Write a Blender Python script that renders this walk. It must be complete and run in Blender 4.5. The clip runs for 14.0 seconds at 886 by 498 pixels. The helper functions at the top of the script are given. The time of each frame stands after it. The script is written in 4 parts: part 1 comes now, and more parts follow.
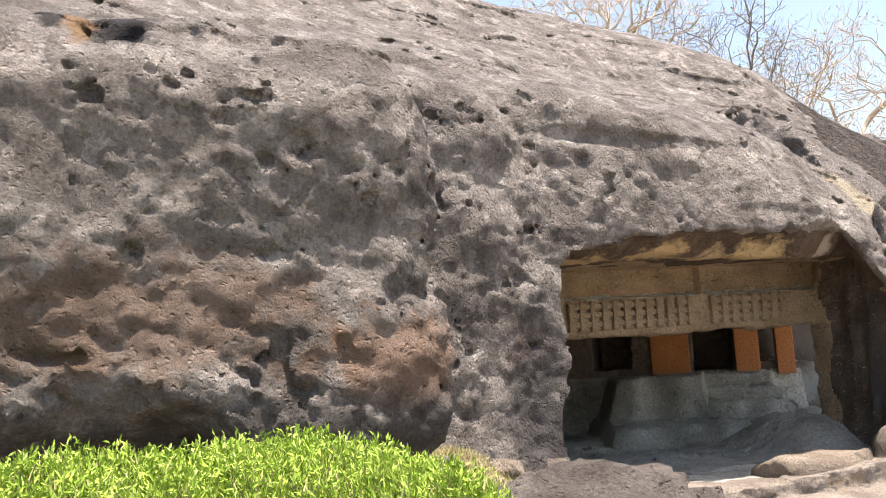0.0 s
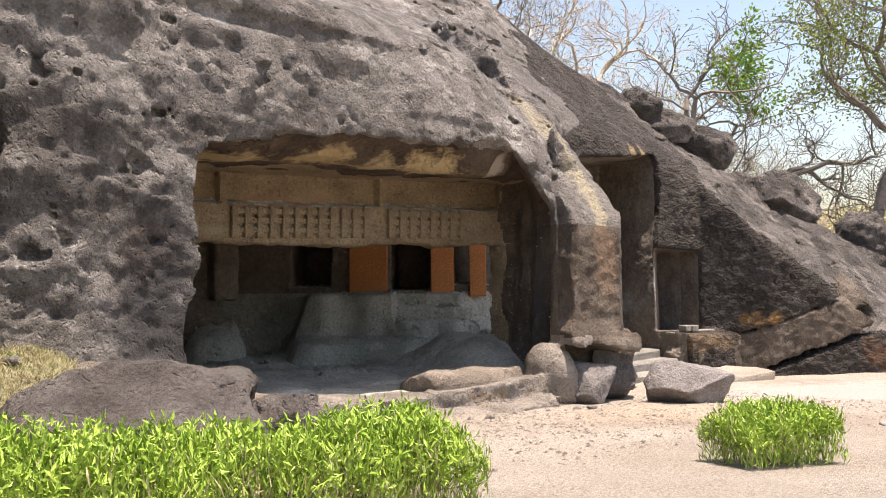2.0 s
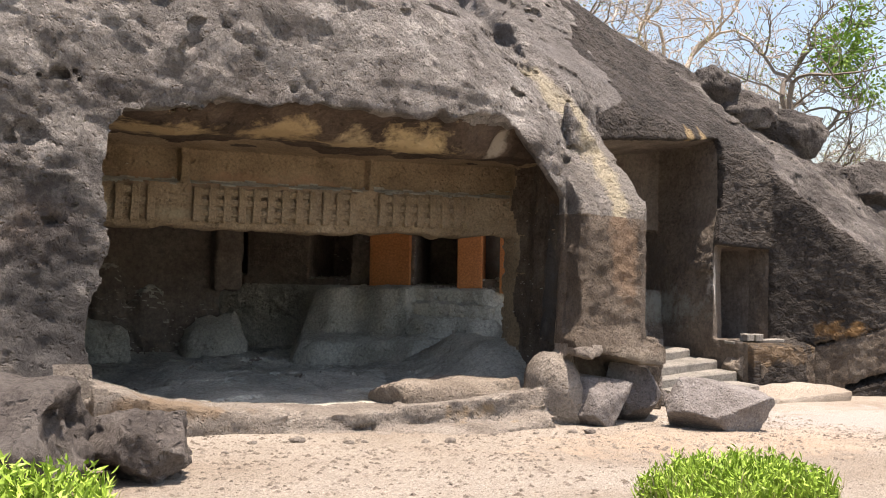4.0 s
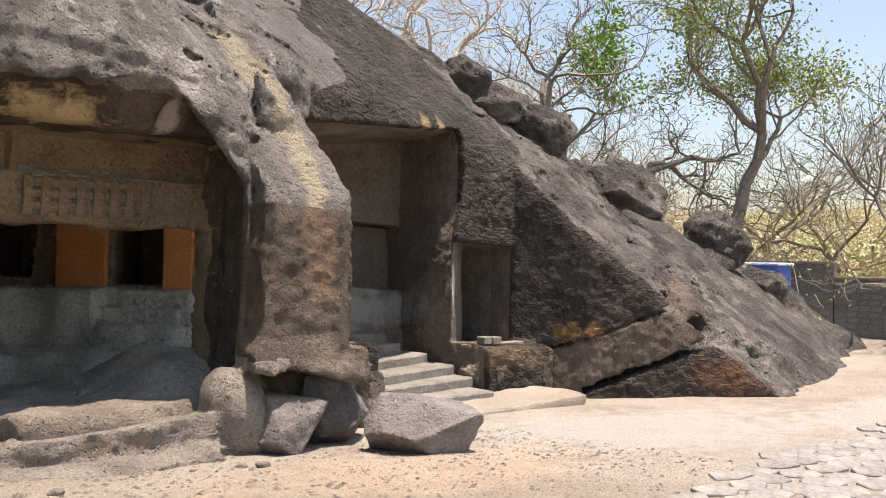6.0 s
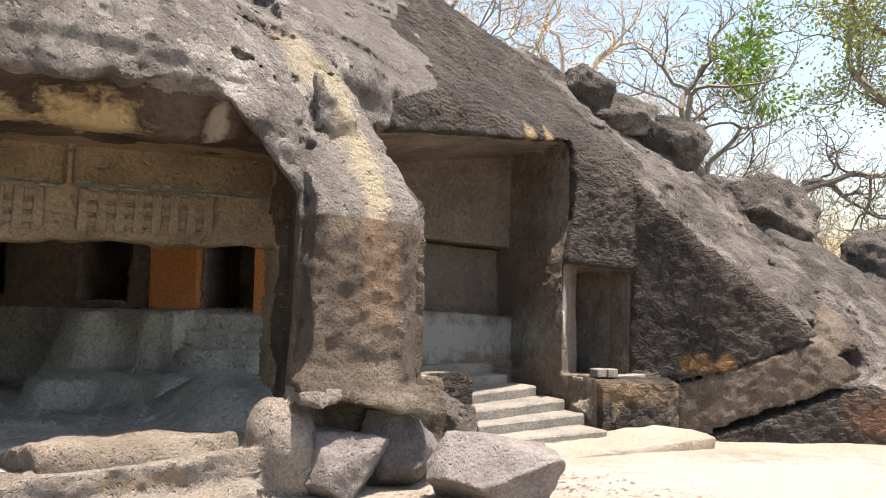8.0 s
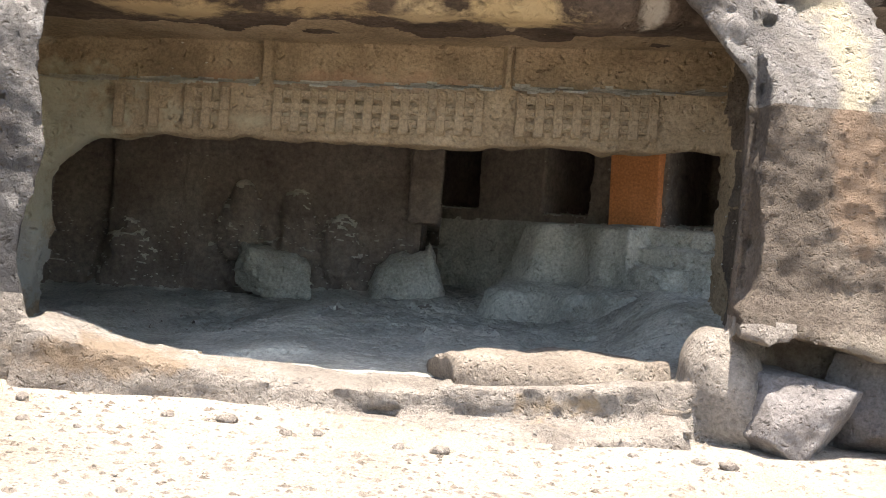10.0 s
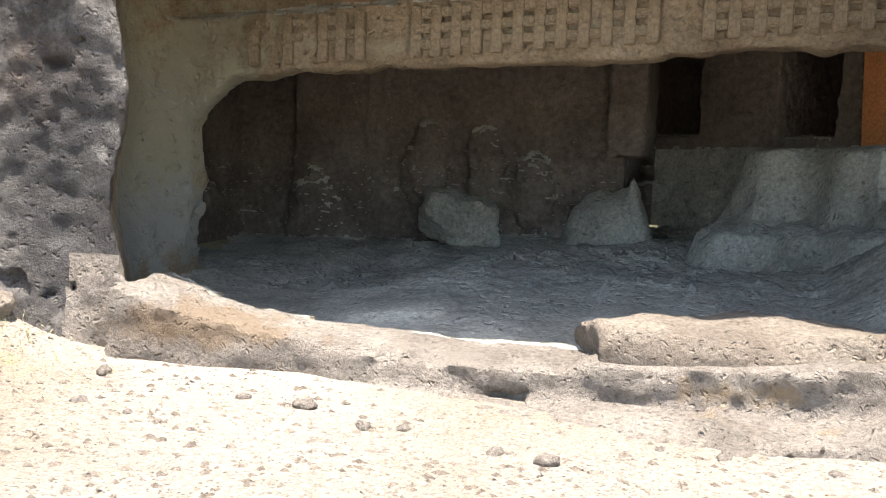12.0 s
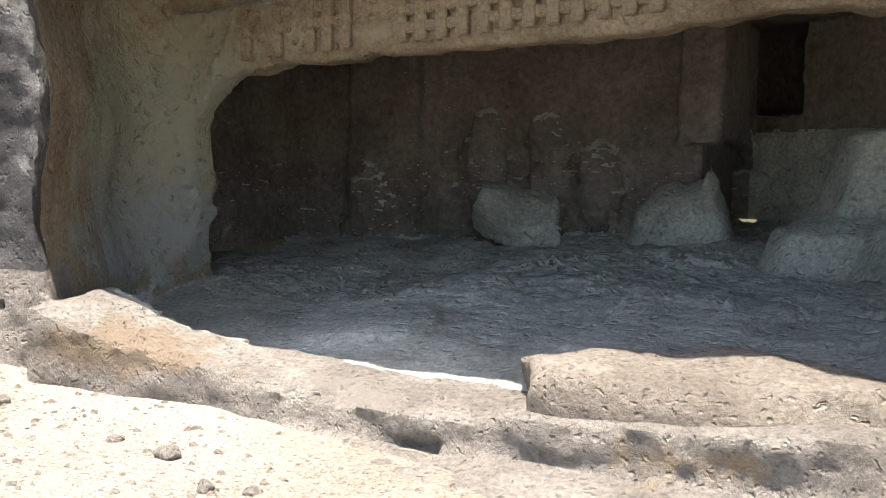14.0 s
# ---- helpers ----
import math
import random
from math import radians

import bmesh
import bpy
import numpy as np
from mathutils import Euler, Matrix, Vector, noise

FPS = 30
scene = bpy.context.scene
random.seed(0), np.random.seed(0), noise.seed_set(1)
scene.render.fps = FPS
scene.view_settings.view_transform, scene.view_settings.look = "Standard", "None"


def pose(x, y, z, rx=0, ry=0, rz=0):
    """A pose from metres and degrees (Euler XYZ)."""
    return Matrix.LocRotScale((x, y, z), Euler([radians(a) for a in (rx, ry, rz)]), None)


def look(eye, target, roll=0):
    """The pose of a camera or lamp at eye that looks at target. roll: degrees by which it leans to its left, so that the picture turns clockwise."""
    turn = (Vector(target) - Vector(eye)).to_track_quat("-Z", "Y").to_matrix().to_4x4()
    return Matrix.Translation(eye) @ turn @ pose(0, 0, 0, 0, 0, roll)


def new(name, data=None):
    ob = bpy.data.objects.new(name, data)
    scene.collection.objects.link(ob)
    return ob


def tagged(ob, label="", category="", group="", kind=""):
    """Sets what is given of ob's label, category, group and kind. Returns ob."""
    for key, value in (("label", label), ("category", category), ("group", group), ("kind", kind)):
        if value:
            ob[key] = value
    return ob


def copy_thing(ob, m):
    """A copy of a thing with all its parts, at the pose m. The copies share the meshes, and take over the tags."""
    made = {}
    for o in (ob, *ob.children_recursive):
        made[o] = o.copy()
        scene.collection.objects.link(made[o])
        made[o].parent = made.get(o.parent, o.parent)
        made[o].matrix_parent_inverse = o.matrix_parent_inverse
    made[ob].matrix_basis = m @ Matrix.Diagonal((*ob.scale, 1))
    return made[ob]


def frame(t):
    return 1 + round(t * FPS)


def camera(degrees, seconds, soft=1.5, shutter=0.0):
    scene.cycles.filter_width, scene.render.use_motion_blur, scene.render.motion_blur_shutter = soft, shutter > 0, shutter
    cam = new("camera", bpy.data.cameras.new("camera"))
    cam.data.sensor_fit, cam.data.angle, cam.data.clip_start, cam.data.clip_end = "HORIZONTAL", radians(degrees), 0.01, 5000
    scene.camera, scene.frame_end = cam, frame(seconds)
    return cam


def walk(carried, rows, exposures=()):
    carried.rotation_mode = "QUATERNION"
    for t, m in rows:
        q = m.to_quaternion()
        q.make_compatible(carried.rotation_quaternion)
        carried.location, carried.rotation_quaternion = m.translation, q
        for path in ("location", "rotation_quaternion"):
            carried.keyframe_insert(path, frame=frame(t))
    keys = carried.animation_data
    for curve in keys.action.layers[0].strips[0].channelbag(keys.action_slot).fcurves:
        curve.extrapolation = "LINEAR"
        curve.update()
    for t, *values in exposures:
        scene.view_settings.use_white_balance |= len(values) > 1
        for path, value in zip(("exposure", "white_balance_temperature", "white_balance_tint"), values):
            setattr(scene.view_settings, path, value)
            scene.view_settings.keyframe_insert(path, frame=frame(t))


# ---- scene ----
cam = camera(53.7, 14.0, soft=1.0)
PATH = [
    (0, (0.627, 0.226, 1.445), (1.745, 2.987, 1.794), -3.65),
    (0.5, (0.981, 0.196, 1.36), (2.453, 2.798, 1.612), -3.88),
    (1, (1.416, 0.217, 1.312), (3.1, 2.695, 1.473), -2.48),
    (1.5, (1.863, 0.197, 1.22), (3.637, 2.615, 1.323), -0.55),
    (2, (2.517, 0.164, 1.063), (4.292, 2.581, 1.141), -0.75),
    (2.2, (2.747, 0.229, 1.064), (4.528, 2.641, 1.157), -0.94),
    (4.3, (5.24, 0.716, 1.114), (6.68, 3.348, 1.16), 0.87),
    (4.5, (5.435, 0.741, 1.135), (6.973, 3.317, 1.172), 1.11),
    (5, (5.933, 0.901, 1.062), (7.555, 3.424, 1.122), 1.03),
    (5.5, (6.445, 1.112, 1.07), (8.19, 3.552, 1.096), 1.11),
    (6, (7.011, 1.409, 1.13), (9.04, 3.618, 1.181), 0.96),
    (6.5, (7.398, 1.411, 1.09), (9.547, 3.502, 1.178), 0.77),
    (7, (7.821, 1.647, 1.046), (10.031, 3.669, 1.21), 0.68),
    (7.5, (8.18, 1.741, 1.019), (10.281, 3.873, 1.21), 0.39),
    (8, (8.514, 1.893, 1.034), (10.125, 4.42, 1.178), 1.11),
    (8.5, (8.781, 2.067, 0.961), (9.975, 4.816, 1.089), 1.25),
    (9, (9.033, 2.334, 0.93), (9.673, 5.264, 1.007), 1.12),
    (9.2, (9.128, 2.411, 0.914), (9.558, 5.38, 0.942), 1.4),
    (11.3, (9.956, 4.055, 0.931), (9.62, 7.021, 0.624), 1.33),
    (11.5, (10.042, 4.216, 0.935), (9.541, 7.158, 0.629), 0.81),
    (12, (10.291, 4.52, 0.87), (9.45, 7.375, 0.488), -1.12),
    (12.5, (10.573, 4.911, 0.862), (9.505, 7.688, 0.478), -1.45),
    (13, (10.775, 5.327, 0.899), (9.591, 8.058, 0.526), -2.81),
    (13.5, (11.115, 5.657, 0.895), (9.758, 8.304, 0.505), -3.19),
    (14, (11.389, 5.998, 0.891), (10.015, 8.633, 0.481), -2.9),
]
EXPOSURES = [(0, 1.42, 7000, 16), (1.5, 1.12, 7000, 17), (4.5, 1.05, 7000, 16), (5.5, 1.15, 7000, 16), (6.0, 0.9, 7000, 16), (7.0, 0.65, 7000, 16), (7.5, 0.7, 7000, 16), (8.0, 1.35, 7000, 14), (8.5, 1.62, 6900, 13), (9.2, 2.08, 6700, 11), (11.3, 1.9, 6550, 11), (12.0, 1.95, 6500, 10), (13, 2.2, 6400, 9), (14, 1.95, 6450, 9)]
walk(cam, [(t, look(e, g, r)) for t, e, g, r in PATH], EXPOSURES)

# The rock was cut on a slant: its own axes are turned a little against the plumb line.
LEVEL = Vector((-0.047, -0.045, 1)).rotation_difference(Vector((0, 0, 1))).to_matrix()
LEVEL_NP = np.array(LEVEL)
SUN = Vector((0.10, -0.13, 0.97)).normalized()
world = bpy.data.worlds.new("sky")
scene.world = world
world.use_nodes = True
wn = world.node_tree.nodes
sky = wn.new("ShaderNodeTexSky")
sky.sky_type = "NISHITA"
sky.sun_disc = False
sky.sun_elevation = math.asin(SUN.z)
sky.sun_rotation = math.atan2(SUN.x, SUN.y)
sky.dust_density = 2.2
sky.air_density = 1.25
world.node_tree.links.new(sky.outputs[0], wn["Background"].inputs[0])
wn["Background"].inputs[1].default_value = 0.115
lamp = bpy.data.lights.new("sun", "SUN")
lamp.energy, lamp.angle, lamp.color = 4.5, radians(0.5), (1.0, 0.94, 0.855)
sun = new("sun", lamp)
sun.matrix_world = look(SUN * 60, (0, 0, 0))


# ---- materials ----
def material(name, colours, scale=1.0, rough=0.9, bump=0.5, grain=30.0, spread=(0.35, 0.65), metallic=0.0, pits=0.0, coord="Object", detail=8.0, random=0.0, depth=0.09, strokes=0.0, clasts=0.0):
    """Colours mixed by a large noise, mottled by a fine one, with fine relief."""
    m = bpy.data.materials.new(name)
    m.use_nodes = True
    t = m.node_tree
    b = t.nodes["Principled BSDF"]
    b.inputs["Roughness"].default_value = rough
    b.inputs["Metallic"].default_value = metallic
    b.inputs["Specular IOR Level"].default_value = 0.25
    co = t.nodes.new("ShaderNodeTexCoord").outputs[coord]

    def tex(s, d=detail, r=0.6):
        n = t.nodes.new("ShaderNodeTexNoise")
        n.inputs["Scale"].default_value, n.inputs["Detail"].default_value, n.inputs["Roughness"].default_value = s, d, r
        t.links.new(co, n.inputs["Vector"])
        return n.outputs["Fac"]

    ramp = t.nodes.new("ShaderNodeValToRGB")
    el = ramp.color_ramp.elements
    while len(el) < len(colours):
        el.new(0.5)
    for i, c in enumerate(colours):
        el[i].position = spread[0] + (spread[1] - spread[0]) * i / max(1, len(colours) - 1)
        el[i].color = (*c, 1)
    t.links.new(tex(scale), ramp.inputs[0])
    fine = t.nodes.new("ShaderNodeMapRange")
    fine.inputs["From Min"].default_value, fine.inputs["From Max"].default_value = 0.3, 0.7
    fine.inputs["To Min"].default_value, fine.inputs["To Max"].default_value = 0.45, 1.5
    g = tex(grain, 12.0, 0.8)
    t.links.new(g, fine.inputs["Value"])
    mul = t.nodes.new("ShaderNodeMix")
    mul.data_type, mul.blend_type = "RGBA", "MULTIPLY"
    mul.inputs["Factor"].default_value = 1.0
    t.links.new(ramp.outputs[0], mul.inputs[6])
    t.links.new(fine.outputs[0], mul.inputs[7])
    out = mul.outputs[2]
    body = tex(grain * 0.32, 9.0, 0.62)
    blend = t.nodes.new("ShaderNodeMath")
    blend.operation = "MULTIPLY_ADD"
    blend.inputs[1].default_value = 0.5
    t.links.new(g, blend.inputs[0])
    t.links.new(body, blend.inputs[2])
    height = g = blend.outputs[0]
    if clasts:
        # paler and darker fragments set in the rock
        cv = t.nodes.new("ShaderNodeTexVoronoi")
        cv.inputs["Scale"].default_value = clasts
        cw = t.nodes.new("ShaderNodeTexNoise")
        cw.inputs["Scale"].default_value, cw.inputs["Detail"].default_value = clasts * 1.3, 5.0
        cs = t.nodes.new("ShaderNodeVectorMath")
        cs.operation = "SCALE"
        cs.inputs["Scale"].default_value = 1.1 / clasts
        ca = t.nodes.new("ShaderNodeVectorMath")
        ca.operation = "ADD"
        t.links.new(co, cw.inputs["Vector"])
        t.links.new(cw.outputs["Color"], cs.inputs[0])
        t.links.new(co, ca.inputs[0])
        t.links.new(cs.outputs[0], ca.inputs[1])
        t.links.new(ca.outputs[0], cv.inputs["Vector"])
        tone = t.nodes.new("ShaderNodeSeparateColor")
        t.links.new(cv.outputs["Color"], tone.inputs[0])
        tr = t.nodes.new("ShaderNodeMapRange")
        tr.inputs["From Min"].default_value, tr.inputs["From Max"].default_value = 0.55, 1.0
        tr.inputs["To Min"].default_value, tr.inputs["To Max"].default_value = 0.88, 1.45
        t.links.new(tone.outputs[0], tr.inputs["Value"])
        cm = t.nodes.new("ShaderNodeMix")
        cm.data_type, cm.blend_type = "RGBA", "MULTIPLY"
        cm.inputs["Factor"].default_value = 1.0
        t.links.new(out, cm.inputs[6])
        t.links.new(tr.outputs[0], cm.inputs[7])
        out = cm.outputs[2]
    if strokes:
        # short slanting tool marks
        mp = t.nodes.new("ShaderNodeMapping")
        mp.inputs["Rotation"].default_value = (0.3, 0.75, 0.2)
        mp.inputs["Scale"].default_value = (strokes * 0.5, strokes * 0.75, strokes)
        t.links.new(co, mp.inputs["Vector"])
        sn = t.nodes.new("ShaderNodeTexNoise")
        sn.inputs["Scale"].default_value, sn.inputs["Detail"].default_value, sn.inputs["Distortion"].default_value = 1.0, 2.0, 0.8
        t.links.new(mp.outputs[0], sn.inputs["Vector"])
        sr = t.nodes.new("ShaderNodeMapRange")
        sr.inputs["From Min"].default_value, sr.inputs["From Max"].default_value = 0.38, 0.62
        sr.inputs["To Max"].default_value = 0.55
        t.links.new(sn.outputs["Fac"], sr.inputs["Value"])
        sa = t.nodes.new("ShaderNodeMath")
        sa.operation = "ADD"
        t.links.new(sr.outputs[0], sa.inputs[0])
        t.links.new(g, sa.inputs[1])
        height = g = sa.outputs[0]
    if pits:
        v = t.nodes.new("ShaderNodeTexVoronoi")
        v.inputs["Scale"].default_value = pits
        pr = t.nodes.new("ShaderNodeMapRange")
        pr.inputs["From Min"].default_value, pr.inputs["From Max"].default_value = 0.08, 0.3
        warp = t.nodes.new("ShaderNodeVectorMath")
        warp.operation = "ADD"
        wt = t.nodes.new("ShaderNodeTexNoise")
        wt.inputs["Scale"].default_value, wt.inputs["Detail"].default_value = pits * 0.45, 4.0
        sc = t.nodes.new("ShaderNodeVectorMath")
        sc.operation = "SCALE"
        sc.inputs["Scale"].default_value = 2.4 / pits
        t.links.new(co, wt.inputs["Vector"])
        t.links.new(wt.outputs["Color"], sc.inputs[0])
        t.links.new(co, warp.inputs[0])
        t.links.new(sc.outputs[0], warp.inputs[1])
        t.links.new(warp.outputs[0], v.inputs["Vector"])
        t.links.new(v.outputs["Distance"], pr.inputs["Value"])
        add = t.nodes.new("ShaderNodeMath")
        add.operation = "MULTIPLY_ADD"
        add.inputs[1].default_value = 0.5
        t.links.new(pr.outputs[0], add.inputs[0])
        t.links.new(g, add.inputs[2])
        height = add.outputs[0]
    if random:
        info = t.nodes.new("ShaderNodeObjectInfo")
        rr = t.nodes.new("ShaderNodeMapRange")
        rr.inputs["To Min"].default_value, rr.inputs["To Max"].default_value = 1 - random, 1 + random
        t.links.new(info.outputs["Random"], rr.inputs["Value"])
        m2 = t.nodes.new("ShaderNodeMix")
        m2.data_type, m2.blend_type = "RGBA", "MULTIPLY"
        m2.inputs["Factor"].default_value = 1.0
        t.links.new(out, m2.inputs[6])
        t.links.new(rr.outputs[0], m2.inputs[7])
        out = m2.outputs[2]
    t.links.new(out, b.inputs["Base Color"])
    if bump:
        bn = t.nodes.new("ShaderNodeBump")
        bn.inputs["Strength"].default_value, bn.inputs["Distance"].default_value = bump, depth
        t.links.new(height, bn.inputs["Height"])
        t.links.new(bn.outputs[0], b.inputs["Normal"])
    return m


def patched(m, patches):
    """Stains, mineral patches and painted shade with ragged outlines, laid over a material's colour: centre, radii,
    colour, strength.
    """
    t = m.node_tree
    b = t.nodes["Principled BSDF"]
    co = t.nodes.new("ShaderNodeTexCoord").outputs["Object"]
    n = t.nodes.new("ShaderNodeTexNoise")
    n.inputs["Scale"].default_value, n.inputs["Detail"].default_value, n.inputs["Roughness"].default_value = 3.0, 7.0, 0.7
    t.links.new(co, n.inputs["Vector"])
    out = b.inputs["Base Color"].links[0].from_socket
    for centre, radii, colour, strength in patches:
        c = LEVEL @ Vector(centre)
        sub = t.nodes.new("ShaderNodeVectorMath")
        sub.operation = "SUBTRACT"
        sub.inputs[1].default_value = c
        t.links.new(co, sub.inputs[0])
        div = t.nodes.new("ShaderNodeVectorMath")
        div.operation = "DIVIDE"
        div.inputs[1].default_value = radii
        t.links.new(sub.outputs[0], div.inputs[0])
        ln = t.nodes.new("ShaderNodeVectorMath")
        ln.operation = "LENGTH"
        t.links.new(div.outputs[0], ln.inputs[0])
        ma = t.nodes.new("ShaderNodeMath")
        ma.operation = "MULTIPLY_ADD"
        ma.inputs[1].default_value = 2.6
        t.links.new(n.outputs["Fac"], ma.inputs[0])
        t.links.new(ln.outputs["Value"], ma.inputs[2])
        mr = t.nodes.new("ShaderNodeMapRange")
        mr.inputs["From Min"].default_value, mr.inputs["From Max"].default_value = 2.35, 1.85
        mr.inputs["To Max"].default_value = strength
        t.links.new(ma.outputs[0], mr.inputs["Value"])
        mix = t.nodes.new("ShaderNodeMix")
        mix.data_type = "RGBA"
        mix.inputs[7].default_value = (*colour, 1)
        t.links.new(mr.outputs[0], mix.inputs["Factor"])
        t.links.new(out, mix.inputs[6])
        out = mix.outputs[2]
    t.links.new(out, b.inputs["Base Color"])
    return m


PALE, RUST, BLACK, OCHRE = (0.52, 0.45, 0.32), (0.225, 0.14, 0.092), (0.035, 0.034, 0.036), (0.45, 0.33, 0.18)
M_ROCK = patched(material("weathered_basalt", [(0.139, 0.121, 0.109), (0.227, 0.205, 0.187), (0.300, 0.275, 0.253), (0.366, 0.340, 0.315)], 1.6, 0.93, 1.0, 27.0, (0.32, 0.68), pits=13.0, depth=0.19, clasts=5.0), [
    ((0.9, 7.3, 2.25), (1.7, 2.0, 0.6), RUST, 0.6), ((3.0, 7.8, 1.9), (1.0, 1.5, 0.5), (0.28, 0.17, 0.11), 0.7), ((-0.8, 7.3, 1.8), (1.6, 2.0, 0.3), (0.2, 0.135, 0.085), 0.5),
    # First patch paints the shade of the overhung foot; the others are streaks.
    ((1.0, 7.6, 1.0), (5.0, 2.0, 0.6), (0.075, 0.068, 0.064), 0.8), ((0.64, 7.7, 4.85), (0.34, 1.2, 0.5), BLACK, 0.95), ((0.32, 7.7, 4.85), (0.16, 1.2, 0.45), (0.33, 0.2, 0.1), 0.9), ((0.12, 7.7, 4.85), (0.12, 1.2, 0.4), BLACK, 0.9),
    ((12.75, 10.4, 3.3), (0.75, 1.3, 0.9), (0.30, 0.27, 0.235), 0.7), ((12.72, 10.2, 3.2), (0.2, 1.2, 0.62), PALE, 0.85), ((12.5, 10.8, 4.15), (0.26, 1.2, 0.6), PALE, 0.8), ((12.15, 11.2, 4.75), (0.28, 1.2, 0.5), PALE, 0.75), ((5.6, 10.0, 2.1), (0.4, 0.8, 0.4), (0.27, 0.18, 0.13), 0.6),
    # First patch: shade painted onto the left jamb's dark basalt.
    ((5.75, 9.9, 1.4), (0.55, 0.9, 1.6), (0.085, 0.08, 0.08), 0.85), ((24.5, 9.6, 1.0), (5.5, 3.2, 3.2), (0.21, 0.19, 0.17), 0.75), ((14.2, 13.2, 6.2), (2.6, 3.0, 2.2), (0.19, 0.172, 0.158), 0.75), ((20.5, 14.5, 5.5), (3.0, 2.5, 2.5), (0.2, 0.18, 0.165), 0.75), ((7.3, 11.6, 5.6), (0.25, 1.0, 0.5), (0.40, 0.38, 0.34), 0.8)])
M_DRESSED = patched(material("chiselled_basalt", [(0.054, 0.046, 0.040), (0.082, 0.070, 0.061), (0.118, 0.102, 0.089)], 1.5, 0.92, 1.0, 24.0, depth=0.24, strokes=11.0), [
    ((17.35, 13.0, 5.12), (0.2, 0.6, 0.25), OCHRE, 0.9), ((17.95, 13.2, 5.15), (0.18, 0.6, 0.28), OCHRE, 0.95), ((20.45, 12.0, 1.35), (0.55, 0.9, 0.22), (0.38, 0.22, 0.09), 0.85),
    ((20.6, 11.9, 1.0), (0.7, 0.9, 0.25), (0.27, 0.2, 0.13), 0.8), ((22.3, 9.9, 0.55), (0.9, 0.8, 0.5), (0.25, 0.13, 0.08), 0.8), ((23.4, 9.8, 1.1), (0.6, 0.5, 0.25), (0.33, 0.19, 0.11), 0.7),
    ((18.7, 12.6, 0.85), (1.6, 0.6, 0.25), (0.3, 0.21, 0.13), 0.7)])
M_PILLAR = patched(material("dressed_pillar_stone", [(0.095, 0.075, 0.057), (0.149, 0.118, 0.092), (0.204, 0.167, 0.132)], 1.6, 0.92, 1.0, 28.0, pits=22.0, depth=0.11), [
    ((12.75, 9.7, 2.3), (0.3, 0.5, 0.7), (0.3, 0.2, 0.13), 0.6), ((12.7, 9.8, 0.8), (0.8, 0.6, 0.3), (0.3, 0.255, 0.2), 0.7), ((12.2, 10.5, 2.0), (0.12, 0.5, 1.6), (0.34, 0.33, 0.31), 0.7), ((12.3, 10.9, 2.0), (0.1, 0.3, 1.6), (0.09, 0.09, 0.09), 0.7)])
M_CAVE = patched(material("cave_stone", [(0.235, 0.177, 0.114), (0.337, 0.259, 0.169), (0.408, 0.322, 0.220)], 1.2, 0.9, 0.9, 26.0, pits=8.0), [
    # First patch: shade beneath the overhang lip, painted dark brown.
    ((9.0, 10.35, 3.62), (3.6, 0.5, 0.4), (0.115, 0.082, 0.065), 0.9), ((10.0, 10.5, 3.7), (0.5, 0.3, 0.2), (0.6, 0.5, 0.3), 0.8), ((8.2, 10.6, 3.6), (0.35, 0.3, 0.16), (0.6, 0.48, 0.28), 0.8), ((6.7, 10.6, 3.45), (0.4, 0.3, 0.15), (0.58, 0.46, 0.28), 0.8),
    ((5.0, 12.2, 1.8), (1.4, 1.5, 1.5), (0.47, 0.455, 0.345), 0.8), ((5.0, 12.2, 0.8), (1.5, 1.5, 0.6), (0.42, 0.415, 0.38), 0.8), ((9.5, 12.6, 2.75), (4.0, 0.3, 0.12), (0.45, 0.4, 0.28), 0.6), ((9.6, 12.6, 3.15), (2.8, 0.3, 0.25), (0.42, 0.255, 0.165), 0.55)])
# Brown overhang rock, its colour darkened further for the shade under the lip.
M_LIP = patched(material("shaded_overhang_rock", [(0.062, 0.045, 0.035), (0.099, 0.073, 0.056), (0.143, 0.108, 0.081)], 1.6, 0.92, 0.9, 20.0, pits=7.0), [
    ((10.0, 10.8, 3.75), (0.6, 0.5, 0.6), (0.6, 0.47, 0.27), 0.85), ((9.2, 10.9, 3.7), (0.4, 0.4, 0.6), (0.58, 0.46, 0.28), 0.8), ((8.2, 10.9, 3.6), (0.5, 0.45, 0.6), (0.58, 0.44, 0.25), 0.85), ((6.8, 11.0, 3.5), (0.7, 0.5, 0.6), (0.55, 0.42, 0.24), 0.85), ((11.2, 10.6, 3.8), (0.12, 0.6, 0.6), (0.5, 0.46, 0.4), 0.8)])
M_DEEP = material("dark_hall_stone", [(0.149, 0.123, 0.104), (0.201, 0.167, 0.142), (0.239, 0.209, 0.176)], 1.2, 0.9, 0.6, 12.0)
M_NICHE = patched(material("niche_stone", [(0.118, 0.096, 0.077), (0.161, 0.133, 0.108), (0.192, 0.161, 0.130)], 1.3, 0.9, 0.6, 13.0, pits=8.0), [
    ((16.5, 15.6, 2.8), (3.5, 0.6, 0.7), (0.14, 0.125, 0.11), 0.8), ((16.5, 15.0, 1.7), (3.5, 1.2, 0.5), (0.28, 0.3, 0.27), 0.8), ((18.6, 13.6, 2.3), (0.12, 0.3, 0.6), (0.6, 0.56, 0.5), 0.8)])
M_FLOOR = material("cave_floor_stone", [(0.319, 0.310, 0.262), (0.448, 0.432, 0.367), (0.533, 0.517, 0.443)], 1.3, 0.88, 1.0, 22.0, pits=7.0, depth=0.06)
